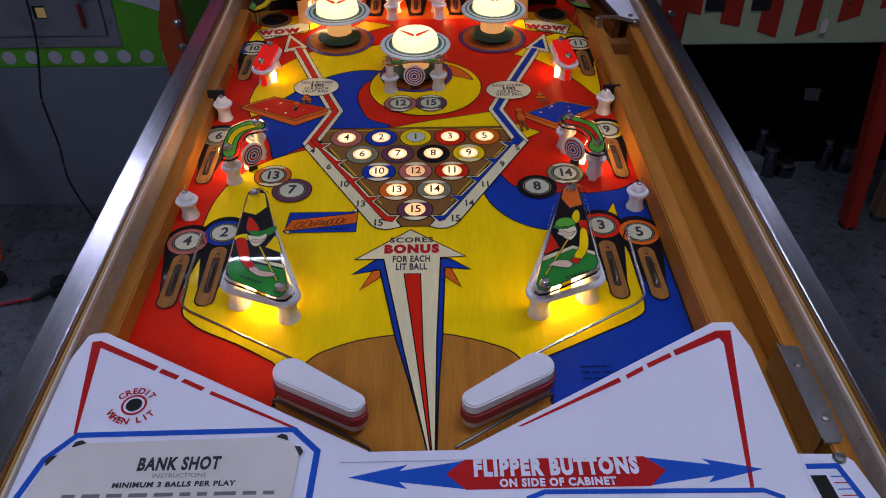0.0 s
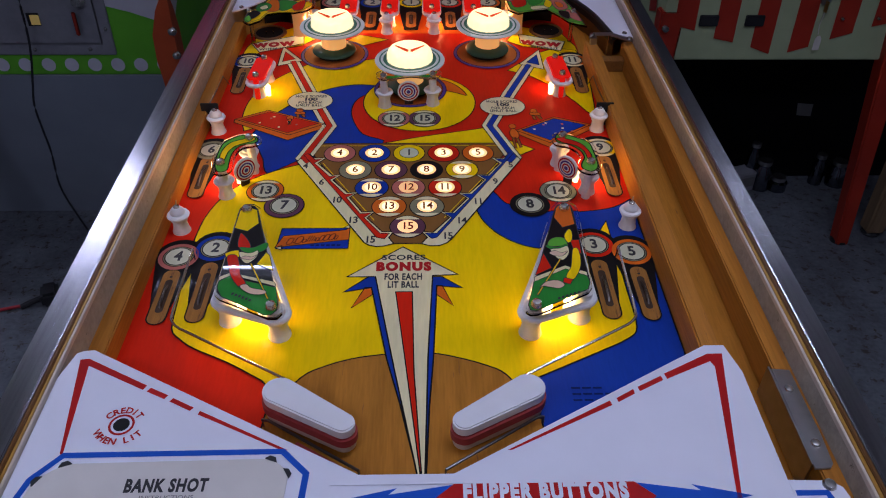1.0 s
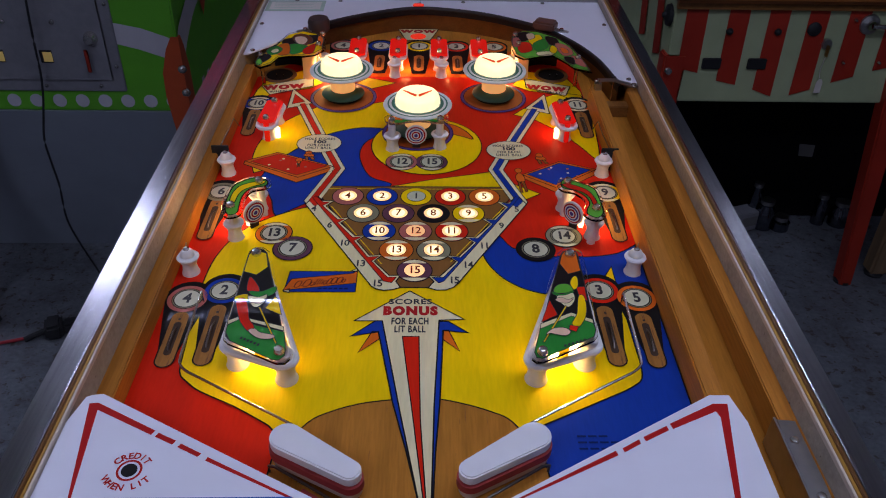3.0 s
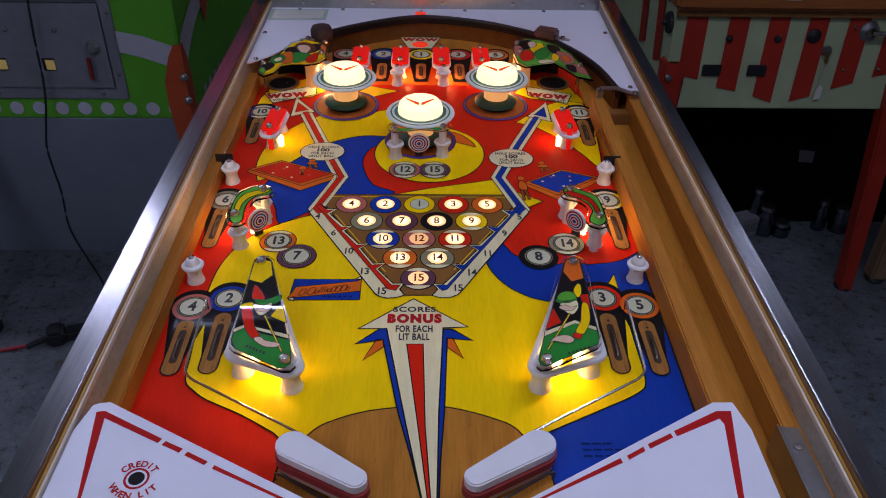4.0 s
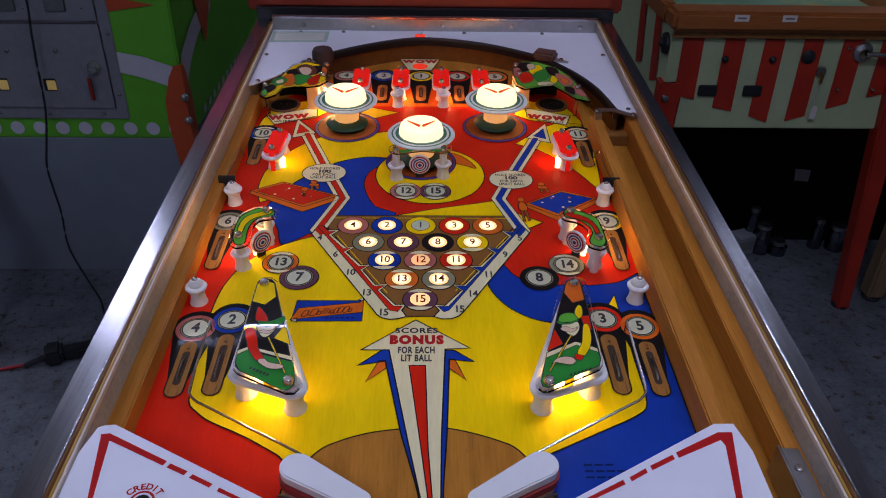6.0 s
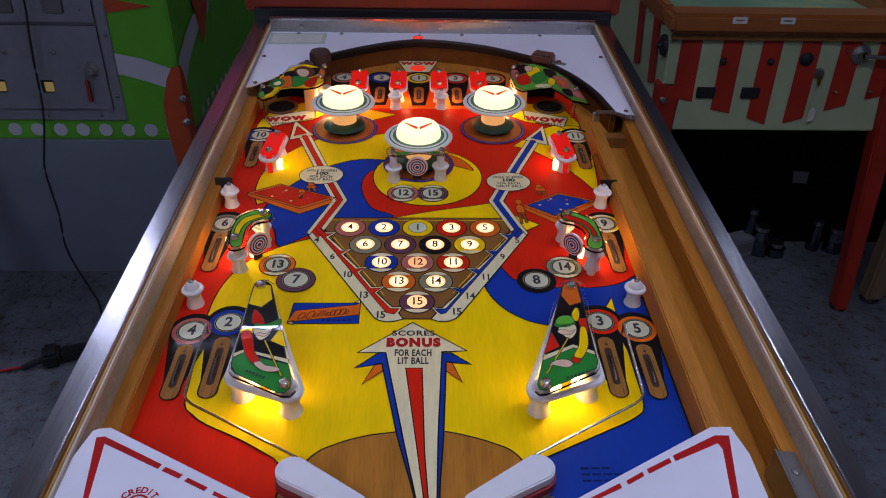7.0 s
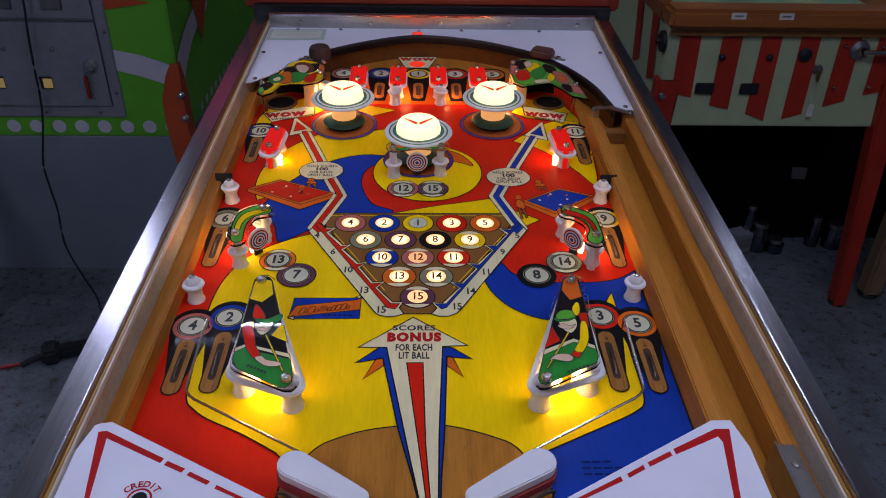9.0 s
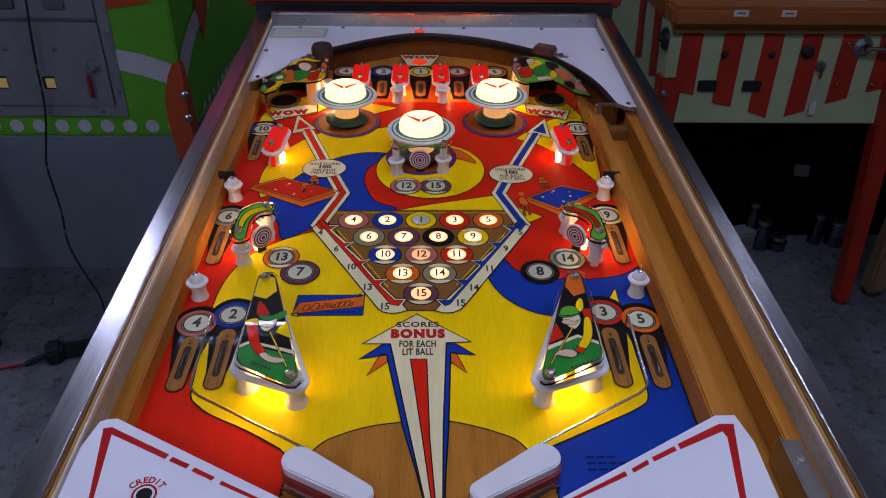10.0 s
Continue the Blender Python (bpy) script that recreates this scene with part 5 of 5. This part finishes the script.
decal("red_trim", "-235,279 -229,280 -180,254 -182,250 -227,273 -219,197 -221,197", PRINTRED)
decal("red_trim", "-177,252 -163,245 -165,241.5 -179,248.5", PRINTRED)
decal("red_trim", "-159,242.5 -143,234 -145,231 -161,239.5", PRINTRED)
decal("red_trim", "-138,231 -74,198 -78,198 -139,228", PRINTRED)
decal("red_trim", "237,279 226,279 189,260 190,255 226,271.5 228,266 208.5,147 211,147", PRINTRED)
decal("red_trim", "186,258 167,248 168,244 187,254", PRINTRED)
decal("red_trim", "163.5,246 150,238 151,234.5 164,242", PRINTRED)
decal("red_trim", "145,236 70,196 73,196 146,232", PRINTRED)
part("blue_border", stroke(mm("-245,130 -233,178 -218,196 -77,197 -60,180 -66,60"), 0.0042, AZ + 0.0003, False), PRINTBLUE, ap)
part("blue_border", stroke(mm("60,60 72,143 82,147 216,145 226,140 240,60"), 0.0034, AZ + 0.0003, False), PRINTBLUE, ap)
for s in (-1, 1):
    q = lambda x: 91 + s * (x - 91)
    decal("blue_arrow", " ".join(f"{q(x)},{y}" for x, y in ((221, 160), (184, 168.5), (189, 164), (148, 170.5), (148, 150), (189, 156), (184, 151))), PRINTBLUE, 1)
decal("red_panel", "22,161 34,171 148,171 160,160.5 148,149.5 34,149.5", PRINTRED, 2)
words("FLIPPER BUTTONS", 0.0110, WHITEPAINT, ap, 0.091, 0.1640, AZ + 0.0006, wide=0.68, bold=0.062)
words("ON SIDE OF CABINET", 0.0052, WHITEPAINT, ap, 0.091, 0.1533, AZ + 0.0006, wide=0.86, bold=0.05)
for word, cx, cy, r, a0, a1 in (("CREDIT", -0.188, 0.2185, 0.0132, 138, 42), ("WHEN LIT", -0.188, 0.2235, 0.0175, 220, 320)):
    for k, ch in enumerate(word):
        if ch != " ":
            a = a0 + (a1 - a0) * k / (len(word) - 1)
            words(ch, 0.0048, PRINTRED, ap, cx + r * math.cos(radians(a)), cy + r * math.sin(radians(a)), AZ + 0.0004, turn=a - 90 if a1 < a0 else a + 90, name="letter", bold=0.03)
part("red_ring", stroke(ring(-0.188, 0.220, 0.0078, n=30), 0.0016, AZ + 0.0003), PRINTRED, ap)
part("lamp_hole", sheet(ring(-0.188, 0.220, 0.0054, n=24), AZ + 0.0004), HOLE, ap, "dark lamp hole")
card = thing("instruction_card", at(0, 0), "aged cream instruction card with black print on the apron", "card")
part("sheet", prism(mm("-241,125 -229,178 -214,189 -83,191 -71,181 -76,62 -243,62"), AZ + 0.0004, AZ + 0.0011), PAPER, card)
for x, y, t in ((-0.214, 0.1885, 20), (-0.2285, 0.1765, 60), (-0.083, 0.1905, -20), (-0.0715, 0.180, -60)):
    part("card_tab", prism([(-0.0042, -0.0012), (0.0042, -0.0012), (0.002, 0.0018), (-0.002, 0.0018)], 0, 0.0009), BLACKPLASTIC, card, m=pose(x, y, AZ + 0.0011, 0, 0, t))
CZ = AZ + 0.0014
words("BANK SHOT", 0.0088, PRINTBLACK, card, -0.146, 0.1715, CZ, wide=0.66, bold=0.045)
words("INSTRUCTIONS", 0.0030, PRINTGREY, card, -0.144, 0.1632, CZ, wide=1.1)
words("MINIMUM 3 BALLS PER PLAY", 0.0034, PRINTBLACK, card, -0.146, 0.1570, CZ, wide=1.08, bold=0.045)
rnd = random.Random(3)
for k in range(9):
    x, y = -0.212, 0.1500 - 0.0075 * k
    while x < -0.085:
        w = rnd.uniform(0.006, 0.015)
        part("print_bar", sheet([(x, y - 0.0013), (min(x + w, -0.083), y - 0.0013), (min(x + w, -0.083), y + 0.0013), (x, y + 0.0013)], CZ), PRINTGREY, card)
        x += w + 0.004
tape = tagged(part("tape_strip", prism(mm("-46,178 44,178 48,174 46,170.8 -44,170.6"), AZ + 0.0006, AZ + 0.0010), WHITEPAINT, None, m=TABLE), "yellowed clear tape strip on the apron edge", "tape")

sg = thing("shooter_gauge", at(0, 0), "white printed gauge plate with blue border over the plunger", "gauge")
part("plate", prism(mm("248,60 248,173 276,172 282,167 292,120 292,60"), AZ - 0.0045, AZ - 0.003, 0.0004), WHITEPAINT, sg)
GZ = AZ - 0.0028
part("blue_border", stroke(mm("250,163 270,163 284,110"), 0.0040, GZ, False), PRINTBLUE, sg)
part("window", sheet(mm("250,156.5 260,156.5 270,62 258,62"), GZ + 0.0001), HOLE, sg, "black gauge window")
for k in range(9):
    y = 0.155 - 0.0045 * k
    part("gauge_mark", sheet([(0.2625 + 0.0005 * k, y), (0.2715 + 0.0008 * k, y), (0.2715 + 0.0008 * k, y + 0.0008), (0.2625 + 0.0005 * k, y + 0.0008)], GZ), PRINTRED if k % 2 else PRINTBLUE, sg)
part("screw", lathe([(0.0046, GZ), (0.0036, GZ + 0.002), (0, GZ + 0.0026)], 14, 0.2735, 0.1685), SCREW, sg, smooth=True)
gc = thing("inspection_card", at(-0.199, 1.118, 0.0364), "faded green printed card on the white arch plate", "card")
part("sheet", prism(mm("-46,-24 46,-22 46,24 -46,22"), 0, 0.0005), GREENCARD, gc)
part("inner_print", sheet(mm("-40,-18 40,-16 40,18 -40,16"), 0.0007), PAPER, gc)
for k in range(4):
    part("print_bar", sheet([(-0.034, 0.010 - 0.007 * k), (0.032 - 0.004 * (k % 2), 0.0105 - 0.007 * k), (0.032 - 0.004 * (k % 2), 0.012 - 0.007 * k), (-0.034, 0.0115 - 0.007 * k)], 0.0009), GREENCARD, gc)
rl = thing("arch_lamp", at(-0.003, 1.125, 0.0364), "small red lens set in the arch edge", "lamp")
part("lens", prism(capsule(0, -0.003, 0.003, 0.006), 0, 0.002, 0.0005), REDLAMP, rl, m=pose(0, 0, 0, 0, 0, 90))


# ---- neighbouring machines ----
def frontpoly(P, y):
    """An upright sheet facing the front, from (x, z) pairs."""
    bm = bmesh.new()
    f = bm.faces.new([bm.verts.new((x, y, z)) for x, z in P])
    f.normal_update()
    if f.normal.y > 0:
        f.normal_flip()
    return bm


def sidepoly(P, x, sign=1):
    bm = bmesh.new()
    f = bm.faces.new([bm.verts.new((x, y, z)) for y, z in P])
    f.normal_update()
    if f.normal.x * sign < 0:
        f.normal_flip()
    return bm


# left: green machine with a coin door; local origin at its front right corner on the floor
gm = thing("arcade_machine", pose(-0.592, 1.70, 0), "bright green pinball cabinet with orange leg brackets and grey coin door", "pinball machine")
body = part("cabinet", box(-0.58, 0, 0, 1.30, 0.557, 0.98, 0.004), CABGREEN, gm)
part("pale_stripe", frontpoly([(-0.17, 0.786), (-0.136, 0.781), (-0.08, 0.770), (-0.021, 0.749), (-0.002, 0.738), (-0.002, 0.684), (-0.038, 0.699), (-0.09, 0.717), (-0.14, 0.730), (-0.17, 0.733)], -0.003), CABSTRIPE, body)
part("orange_spike", frontpoly([(-0.16, 0.915), (-0.032, 0.894), (-0.133, 0.879), (-0.16, 0.872)], -0.003), CABORANGE, body)
side = curve([(0.004, 0.750), (0.06, 0.785), (0.13, 0.812), (0.22, 0.832), (0.34, 0.845), (0.34, 0.80), (0.25, 0.785), (0.17, 0.765), (0.10, 0.732), (0.05, 0.70), (0.004, 0.66)], 3)
part("pale_stripe", sidepoly(side, 0.003), CABSTRIPE, body)
part("orange_spike", sidepoly([(0.17, 0.90), (0.40, 0.90), (0.244, 0.729)], 0.0045), CABORANGE, body)
for k in range(20):
    part("pale_dash", sidepoly([(0.14 + 0.055 * k, 0.572), (0.165 + 0.055 * k, 0.572), (0.165 + 0.055 * k, 0.592), (0.14 + 0.055 * k, 0.592)], 0.003), CABSTRIPE, body)
for k in range(10):
    part("white_dot", frontpoly([(-0.034 - 0.0565 * k + 0.0170 * math.cos(q), 0.585 + 0.0170 * math.sin(q)) for q in [2 * math.pi * i / 20 for i in range(20)]], -0.003), CABSTRIPE, body)
door = part("coin_door", box(-0.52, -0.143, -0.006, 0.0, 0.611, 0.975, 0.002), DOORGREY, gm, "dark grey steel coin door")
part("door_panel", box(-0.50, -0.169, -0.010, -0.006, 0.640, 0.851, 0.002), DOORGREY, door)
part("door_panel", box(-0.50, -0.169, -0.010, -0.006, 0.855, 0.965, 0.002), DOORGREY, door)
for x in (-0.313, -0.428):
    part("reject_plate", box(x + 0.03, x + 0.078, -0.014, -0.010, 0.878, 0.912, 0.002), STEEL, door)
    slotp = part("coin_return", box(x - 0.018, x + 0.012, -0.013, -0.010, 0.686, 0.717, 0.001), BLACKPLASTIC, door)
    part("yellow_lens", frontpoly([(x - 0.010, 0.689), (x + 0.012, 0.689), (x + 0.012, 0.713), (x - 0.010, 0.713)], -0.0135), COINYELLOW, slotp)
    part("bolt", lathe([(0.006, 0), (0.005, 0.004), (0, 0.006)], 12), SCREW, door, smooth=True, m=pose(x + 0.030, -0.010, 0.785, 90, 0, 0))
lock = part("lock", lathe([(0.017, 0), (0.016, 0.006), (0.011, 0.012), (0.010, 0.02), (0, 0.021)], 20), WIRE, door, "round steel lock", True, pose(-0.200, -0.010, 0.747, 90, 0, 0))
part("key_tag", box(-0.217, -0.207, -0.030, -0.026, 0.668, 0.725, 0.002), STRIPERED, door, "dark red key tag")
for x, z in ((-0.155, 0.676), (-0.153, 0.827), (-0.203, 0.626), (-0.337, 0.625), (-0.46, 0.626), (-0.20, 0.886), (-0.334, 0.885)):
    part("bolt", lathe([(0.005, 0), (0.004, 0.003), (0, 0.005)], 12), SCREW, door, smooth=True, m=pose(x, -0.006, z, 90, 0, 0))
for lx, ly in ((0.0, 0.0), (-0.58, 0.0), (0.0, 1.3), (-0.58, 1.3)):
    s = 1 if lx == 0 else -1
    f = -1 if ly == 0 else 1
    lg = bmesh.new()
    prof = [(0.018, 0.750), (0.034, 0.72), (0.052, 0.66), (0.054, 0.60), (0.048, 0.50), (0.026, 0.02), (0.02, 0.0)]
    for (w0, z0), (w1, z1) in zip(prof, prof[1:]):
        o = lambda z: 0.006 + max(0.0, (0.56 - z)) * 0.10
        q = [(lx + s * o(z0), ly + f * o(z0), z0), (lx - s * (w0 - o(z0)) , ly + f * o(z0), z0), (lx - s * (w1 - o(z1)), ly + f * o(z1), z1), (lx + s * o(z1), ly + f * o(z1), z1)]
        lg.faces.new([lg.verts.new(v) for v in q])
        q = [(lx + s * o(z0), ly + f * o(z0), z0), (lx + s * o(z0), ly - f * (w0 - o(z0)), z0), (lx + s * o(z1), ly - f * (w1 - o(z1)), z1), (lx + s * o(z1), ly + f * o(z1), z1)]
        lg.faces.new([lg.verts.new(v) for v in q])
    bmesh.ops.remove_doubles(lg, verts=lg.verts[:], dist=0.0005)
    bmesh.ops.recalc_face_normals(lg, faces=lg.faces[:])
    bmesh.ops.solidify(lg, geom=lg.faces[:], thickness=0.003)
    leg = part("leg", lg, CABORANGE, gm, "orange-red angled steel leg")
    if lx == 0 and ly == 0:
        for z in (0.672, 0.612):
            part("leg_bolt", lathe([(0.011, 0), (0.010, 0.006), (0.006, 0.010), (0, 0.011)], 14), WIRE, leg, "shiny leg bolt", True, pose(0.004, -0.010, z, 70, 0, 40))

# right: pale green machine with dark red stripes, wooden rail on top
rm = thing("arcade_machine", pose(0.62, 1.75, 0), "pale green pinball cabinet with dark red stripes and wooden top rail", "pinball machine")
body = part("cabinet", box(0, 0.60, 0, 1.25, 0.575, 0.84, 0.003), MINT, rm)
for x0, x1, zl, zr in ((0.027, 0.080, 0.667, 0.654), (0.133, 0.184, 0.634, 0.623), (0.233, 0.284, 0.611, 0.592), (0.332, 0.382, 0.596, 0.612), (0.432, 0.485, 0.631, 0.648), (0.530, 0.582, 0.664, 0.676)):
    part("red_stripe", frontpoly([(x0, 0.838), (x1, 0.838), (x1 + 0.002, zr), (x0 + 0.001, zl)], -0.003), STRIPERED, body)
for y0 in (0.10, 0.26):
    part("red_stripe", sidepoly([(y0, 0.838), (y0 + 0.06, 0.838), (y0 + 0.03, 0.66), (y0 - 0.03, 0.68)], -0.003, -1), STRIPERED, body)
part("top_rail", box(-0.012, 0.612, -0.030, 0.055, 0.835, 0.885, 0.010), LOCKWOOD, rm, "orange varnished wooden front rail", True)
part("rail_shadow_strip", box(0.0, 0.60, -0.012, 0.0, 0.818, 0.836), DARKWOOD, rm)
for s in (0, 1):
    part("side_rail", box(-0.012 + 0.594 * s, 0.018 + 0.594 * s, 0.055, 1.25, 0.835, 0.885, 0.006), LOCKWOOD, rm, "wooden side rail", True)
part("playfield_glass", box(0.02, 0.58, 0.056, 1.20, 0.842, 0.850), mat("mint_playfield_print", (0.20, 0.34, 0.20), 0.35, grain=0.3, scale=9, wear=(0.5, 0.42, 0.12), wear_at=0.55), rm, "green and yellow printed field")
part("inner_card", box(0.03, 0.22, 0.060, 0.13, 0.850, 0.853), PAPER, rm)
part("inner_card", box(0.38, 0.56, 0.060, 0.12, 0.850, 0.853), PAPER, rm)
for x in (0.151, 0.268):
    part("price_label", frontpoly([(x - 0.018, 0.864), (x + 0.018, 0.864), (x + 0.018, 0.880), (x - 0.018, 0.880)], -0.0315), PAPER, rm, "small white paper label")
    part("label_bar", frontpoly([(x - 0.011, 0.870), (x + 0.011, 0.870), (x + 0.011, 0.874), (x - 0.011, 0.874)], -0.0321), PRINTGREY, rm)
for x in (0.113, 0.229):
    part("coin_slot", box(x - 0.024, x + 0.024, -0.008, 0, 0.666, 0.694, 0.002), BLACKPLASTIC, rm, "black coin slot plate")
for x, z, r in ((0.142, 0.762, 0.009), (0.263, 0.762, 0.009), (0.352, 0.770, 0.018), (0.449, 0.794, 0.005), (0.449, 0.686, 0.005), (0.545, 0.793, 0.005), (0.541, 0.687, 0.005)):
    part("button", lathe([(r, 0), (r * 0.95, 0.006), (r * 0.5, 0.011), (0, 0.012)], 16), BLACKPLASTIC if r > 0.008 else SCREW, rm, smooth=True, m=pose(x, -0.001, z, 90, 0, 0))
part("side_knob", lathe([(0.028, 0), (0.026, 0.008), (0.008, 0.012), (0.006, 0.02), (0, 0.021)], 20), BLACKPLASTIC, rm, "round black side button", True, pose(-0.001, 0.035, 0.790, 0, -90, 0))
part("lock", lathe([(0.014, 0), (0.012, 0.008), (0, 0.009)], 16), STEEL, rm, "front lock", True, pose(0.394, -0.001, 0.733, 90, 0, 0))
part("key", box(0.3920, 0.3962, -0.022, -0.009, 0.705, 0.733, 0.001), mat("brass_key", (0.5, 0.32, 0.1), 0.3, 1.0, grain=0.1), rm, "brass key")
part("key_string", rod([(0.394, -0.016, 0.705), (0.392, -0.012, 0.67), (0.397, -0.010, 0.645)], 0.0008, 6), PAPER, rm)
part("key_tag", prism([(-0.009, -0.016), (0.009, -0.016), (0.009, 0.013), (0.004, 0.021), (-0.004, 0.021), (-0.009, 0.013)], 0, 0.001), PAPER, rm, "pale paper key tag", m=pose(0.400, -0.010, 0.622, 90, 0, 8))
pl = part("plunger", lathe([(0.026, 0), (0.024, 0.006), (0.012, 0.012), (0.012, 0.02)], 20), STEEL, rm, "steel plunger plate", True, pose(0.487, -0.001, 0.783, 90, 0, 0))
part("plunger_rod", rod([(0.487, -0.02, 0.783), (0.60, -0.03, 0.783)], 0.006, 10), WIRE, rm, "shiny plunger rod", True)
part("plunger_knob", lathe([(0.008, 0), (0.016, 0.008), (0.017, 0.018), (0.010, 0.028), (0, 0.029)], 18), BLACKPLASTIC, rm, smooth=True, m=pose(0.60, -0.03, 0.783, 0, 90, 0))
for lx, ly in ((0.02, 0.02), (0.60, 0.0), (0.02, 1.2), (0.58, 1.2)):
    lg = box(-0.026, 0.026, -0.024, 0.024, 0, 1, 0.004)
    out = 0.055 if lx > 0.3 else -0.02
    for v in lg.verts:
        v.co = Vector((lx + v.co.x * (0.7 + 0.45 * v.co.z) + out * (1 - v.co.z), ly + v.co.y, v.co.z * 0.70))
    part("leg", lg, STRIPERED, rm, "dark red wooden leg")
    part("leg_foot", lathe([(0.026, 0), (0.026, 0.008), (0.012, 0.014), (0.012, 0.03)], 14, lx + out, ly), BLACKPLASTIC, rm, smooth=True)
for z in (0.66,):
    part("leg_bolt", lathe([(0.010, 0), (0.008, 0.006), (0, 0.009)], 12), SCREW, rm, smooth=True, m=pose(0.006, -0.006, z, 90, 0, 0))

# another machine's tan leg beyond the red one
tl = thing("wooden_leg", pose(1.39, 1.79, 0), "tan wooden leg of a further table with dark foot", "table leg")
lg = box(-0.028, 0.028, -0.028, 0.028, 0.012, 0.70, 0.008)
for v in lg.verts:
    v.co.x += 0.02 * v.co.z
part("shaft", lg, LEGWOOD, tl, smooth=True)
part("foot", lathe([(0.026, 0), (0.028, 0.006), (0.024, 0.013)], 16), BLACKPLASTIC, tl)
ft = thing("side_table", pose(1.36, 1.76, 0.70), "plain dark underside of a further cabinet on wooden legs", "cabinet")
part("box", box(0.0, 0.6, 0.0, 0.9, 0, 0.3, 0.004), WALLPAINT, ft)
part("leg", box(0.55, 0.60, 0.03, 0.08, -0.70, 0.0, 0.004), LEGWOOD, ft)

# board coloured near black for the unlit dark under the right machine, and loose parts on the floor
bd = tagged(part("dark_board", box(0.64, 2.6, 2.135, 2.165, 0, 0.60, 0.003), UNLITBLACK), "board under the striped cabinet, coloured black for the unlit dark there", "board")
rnd = random.Random(8)
for x, y, h, r in ((1.108, 2.085, 0.150, 0.020), (1.140, 2.06, 0.100, 0.030), (1.195, 2.05, 0.045, 0.030), (1.340, 2.09, 0.105, 0.022), (1.405, 2.08, 0.085, 0.032)):
    j = thing("glass_jar", pose(x, y, 0), "small dusty glass jar on the floor in shadow", "jar", "jars under the cabinet")
    part("glass", lathe([(0, 0), (r, 0.002), (r, h * 0.7), (r * 0.7, h * 0.85), (r * 0.7, h)], 18), GLASSJAR, j, smooth=True)
    part("lid", lathe([(r * 0.75, h - 0.008), (r * 0.75, h + 0.006), (0, h + 0.007)], 18), STEEL, j, smooth=True)
bx = thing("small_box", pose(1.072, 2.06, 0, 0, 0, 20), "small grey box on the floor in shadow", "box")
part("carton", box(-0.035, 0.035, -0.03, 0.03, 0, 0.07, 0.003), DOORGREY, bx)
part("card", frontpoly([(-0.03, 0.02), (0.03, 0.02), (0.03, 0.055), (-0.03, 0.055)], -0.0305), PRINTGREY, bx)
nt = tagged(part("paper_note", frontpoly([(1.233, 0.232), (1.281, 0.228), (1.279, 0.271), (1.226, 0.275)], 2.1315), PRINTGREY), "small faded paper stuck on the black board", "note")

# Stand-in for the even grey area; tilted to keep the cabinet's shadow off it.
lean = box(-1.95, -0.50, -0.01, 0.01, 0, 1, 0)
for v in lean.verts:
    v.co = Vector((v.co.x, 1.950 - 0.243 * v.co.z + v.co.y, 0.556 * v.co.z))
tagged(part("grey_board", lean, mat("grey_board_paint", (0.30, 0.33, 0.38), 0.7, grain=0.12, scale=6), None), "plain grey stand-in board, tilted to stay evenly lit below the green cabinet", "board")

# cables and plug on the floor at the left
cord = curve([(-0.90, 1.64, 1.06), (-0.898, 1.66, 0.922), (-0.906, 1.66, 0.839), (-0.913, 1.66, 0.758), (-0.918, 1.66, 0.674), (-0.927, 1.66, 0.616), (-0.942, 1.66, 0.555), (-0.956, 1.66, 0.493), (-0.955, 1.66, 0.428), (-0.952, 1.66, 0.361), (-0.958, 1.66, 0.274), (-0.951, 1.66, 0.220), (-0.930, 1.66, 0.146), (-0.910, 1.66, 0.078), (-0.905, 1.65, 0.025), (-0.88, 1.60, 0.006), (-0.80, 1.50, 0.006), (-0.72, 1.40, 0.006)], 5, False)
tagged(part("black_cable", rod(cord, 0.0028, 8), BLACKPLASTIC, None, "", True), "black power cord hanging down to the floor", "cable")
pg = thing("power_plug", pose(-0.985, 1.49, 0, 0, 0, 20), "black mains plug and adapter lying on the floor", "plug")
part("plug_body", box(-0.022, 0.022, -0.032, 0.032, 0.002, 0.045, 0.008), BLACKPLASTIC, pg, smooth=True)
part("socket", box(0.022, 0.11, -0.02, 0.02, 0.004, 0.035, 0.006), BLACKPLASTIC, pg, smooth=True)
part("strain_relief", rod([(-0.02, 0, 0.02), (-0.06, -0.005, 0.012), (-0.075, -0.008, 0.008)], 0.008, 8), BLACKPLASTIC, pg, smooth=True)
part("neon", box(0.098, 0.108, -0.006, 0.006, 0.035, 0.055, 0.002), GLASSJAR, pg)
tagged(part("red_lead", rod(curve([(-1.055, 1.465, 0.006), (-1.13, 1.44, 0.006), (-1.22, 1.41, 0.006), (-1.40, 1.36, 0.006), (-1.7, 1.4, 0.006)], 5, False), 0.0045, 8), REDCORD, None, "", True), "red cable lead lying on the floor", "cable")
cl = thing("caster_part", pose(-1.17, 1.53, 0), "small dark metal clamp on the floor", "clamp")
part("jaw", box(-0.025, 0.02, -0.02, 0.02, 0, 0.045, 0.01), BLACKPLASTIC, cl, smooth=True)
part("pin", rod([(0.0, -0.03, 0.02), (0.0, 0.03, 0.02)], 0.008, 8), STEEL, cl, smooth=True)
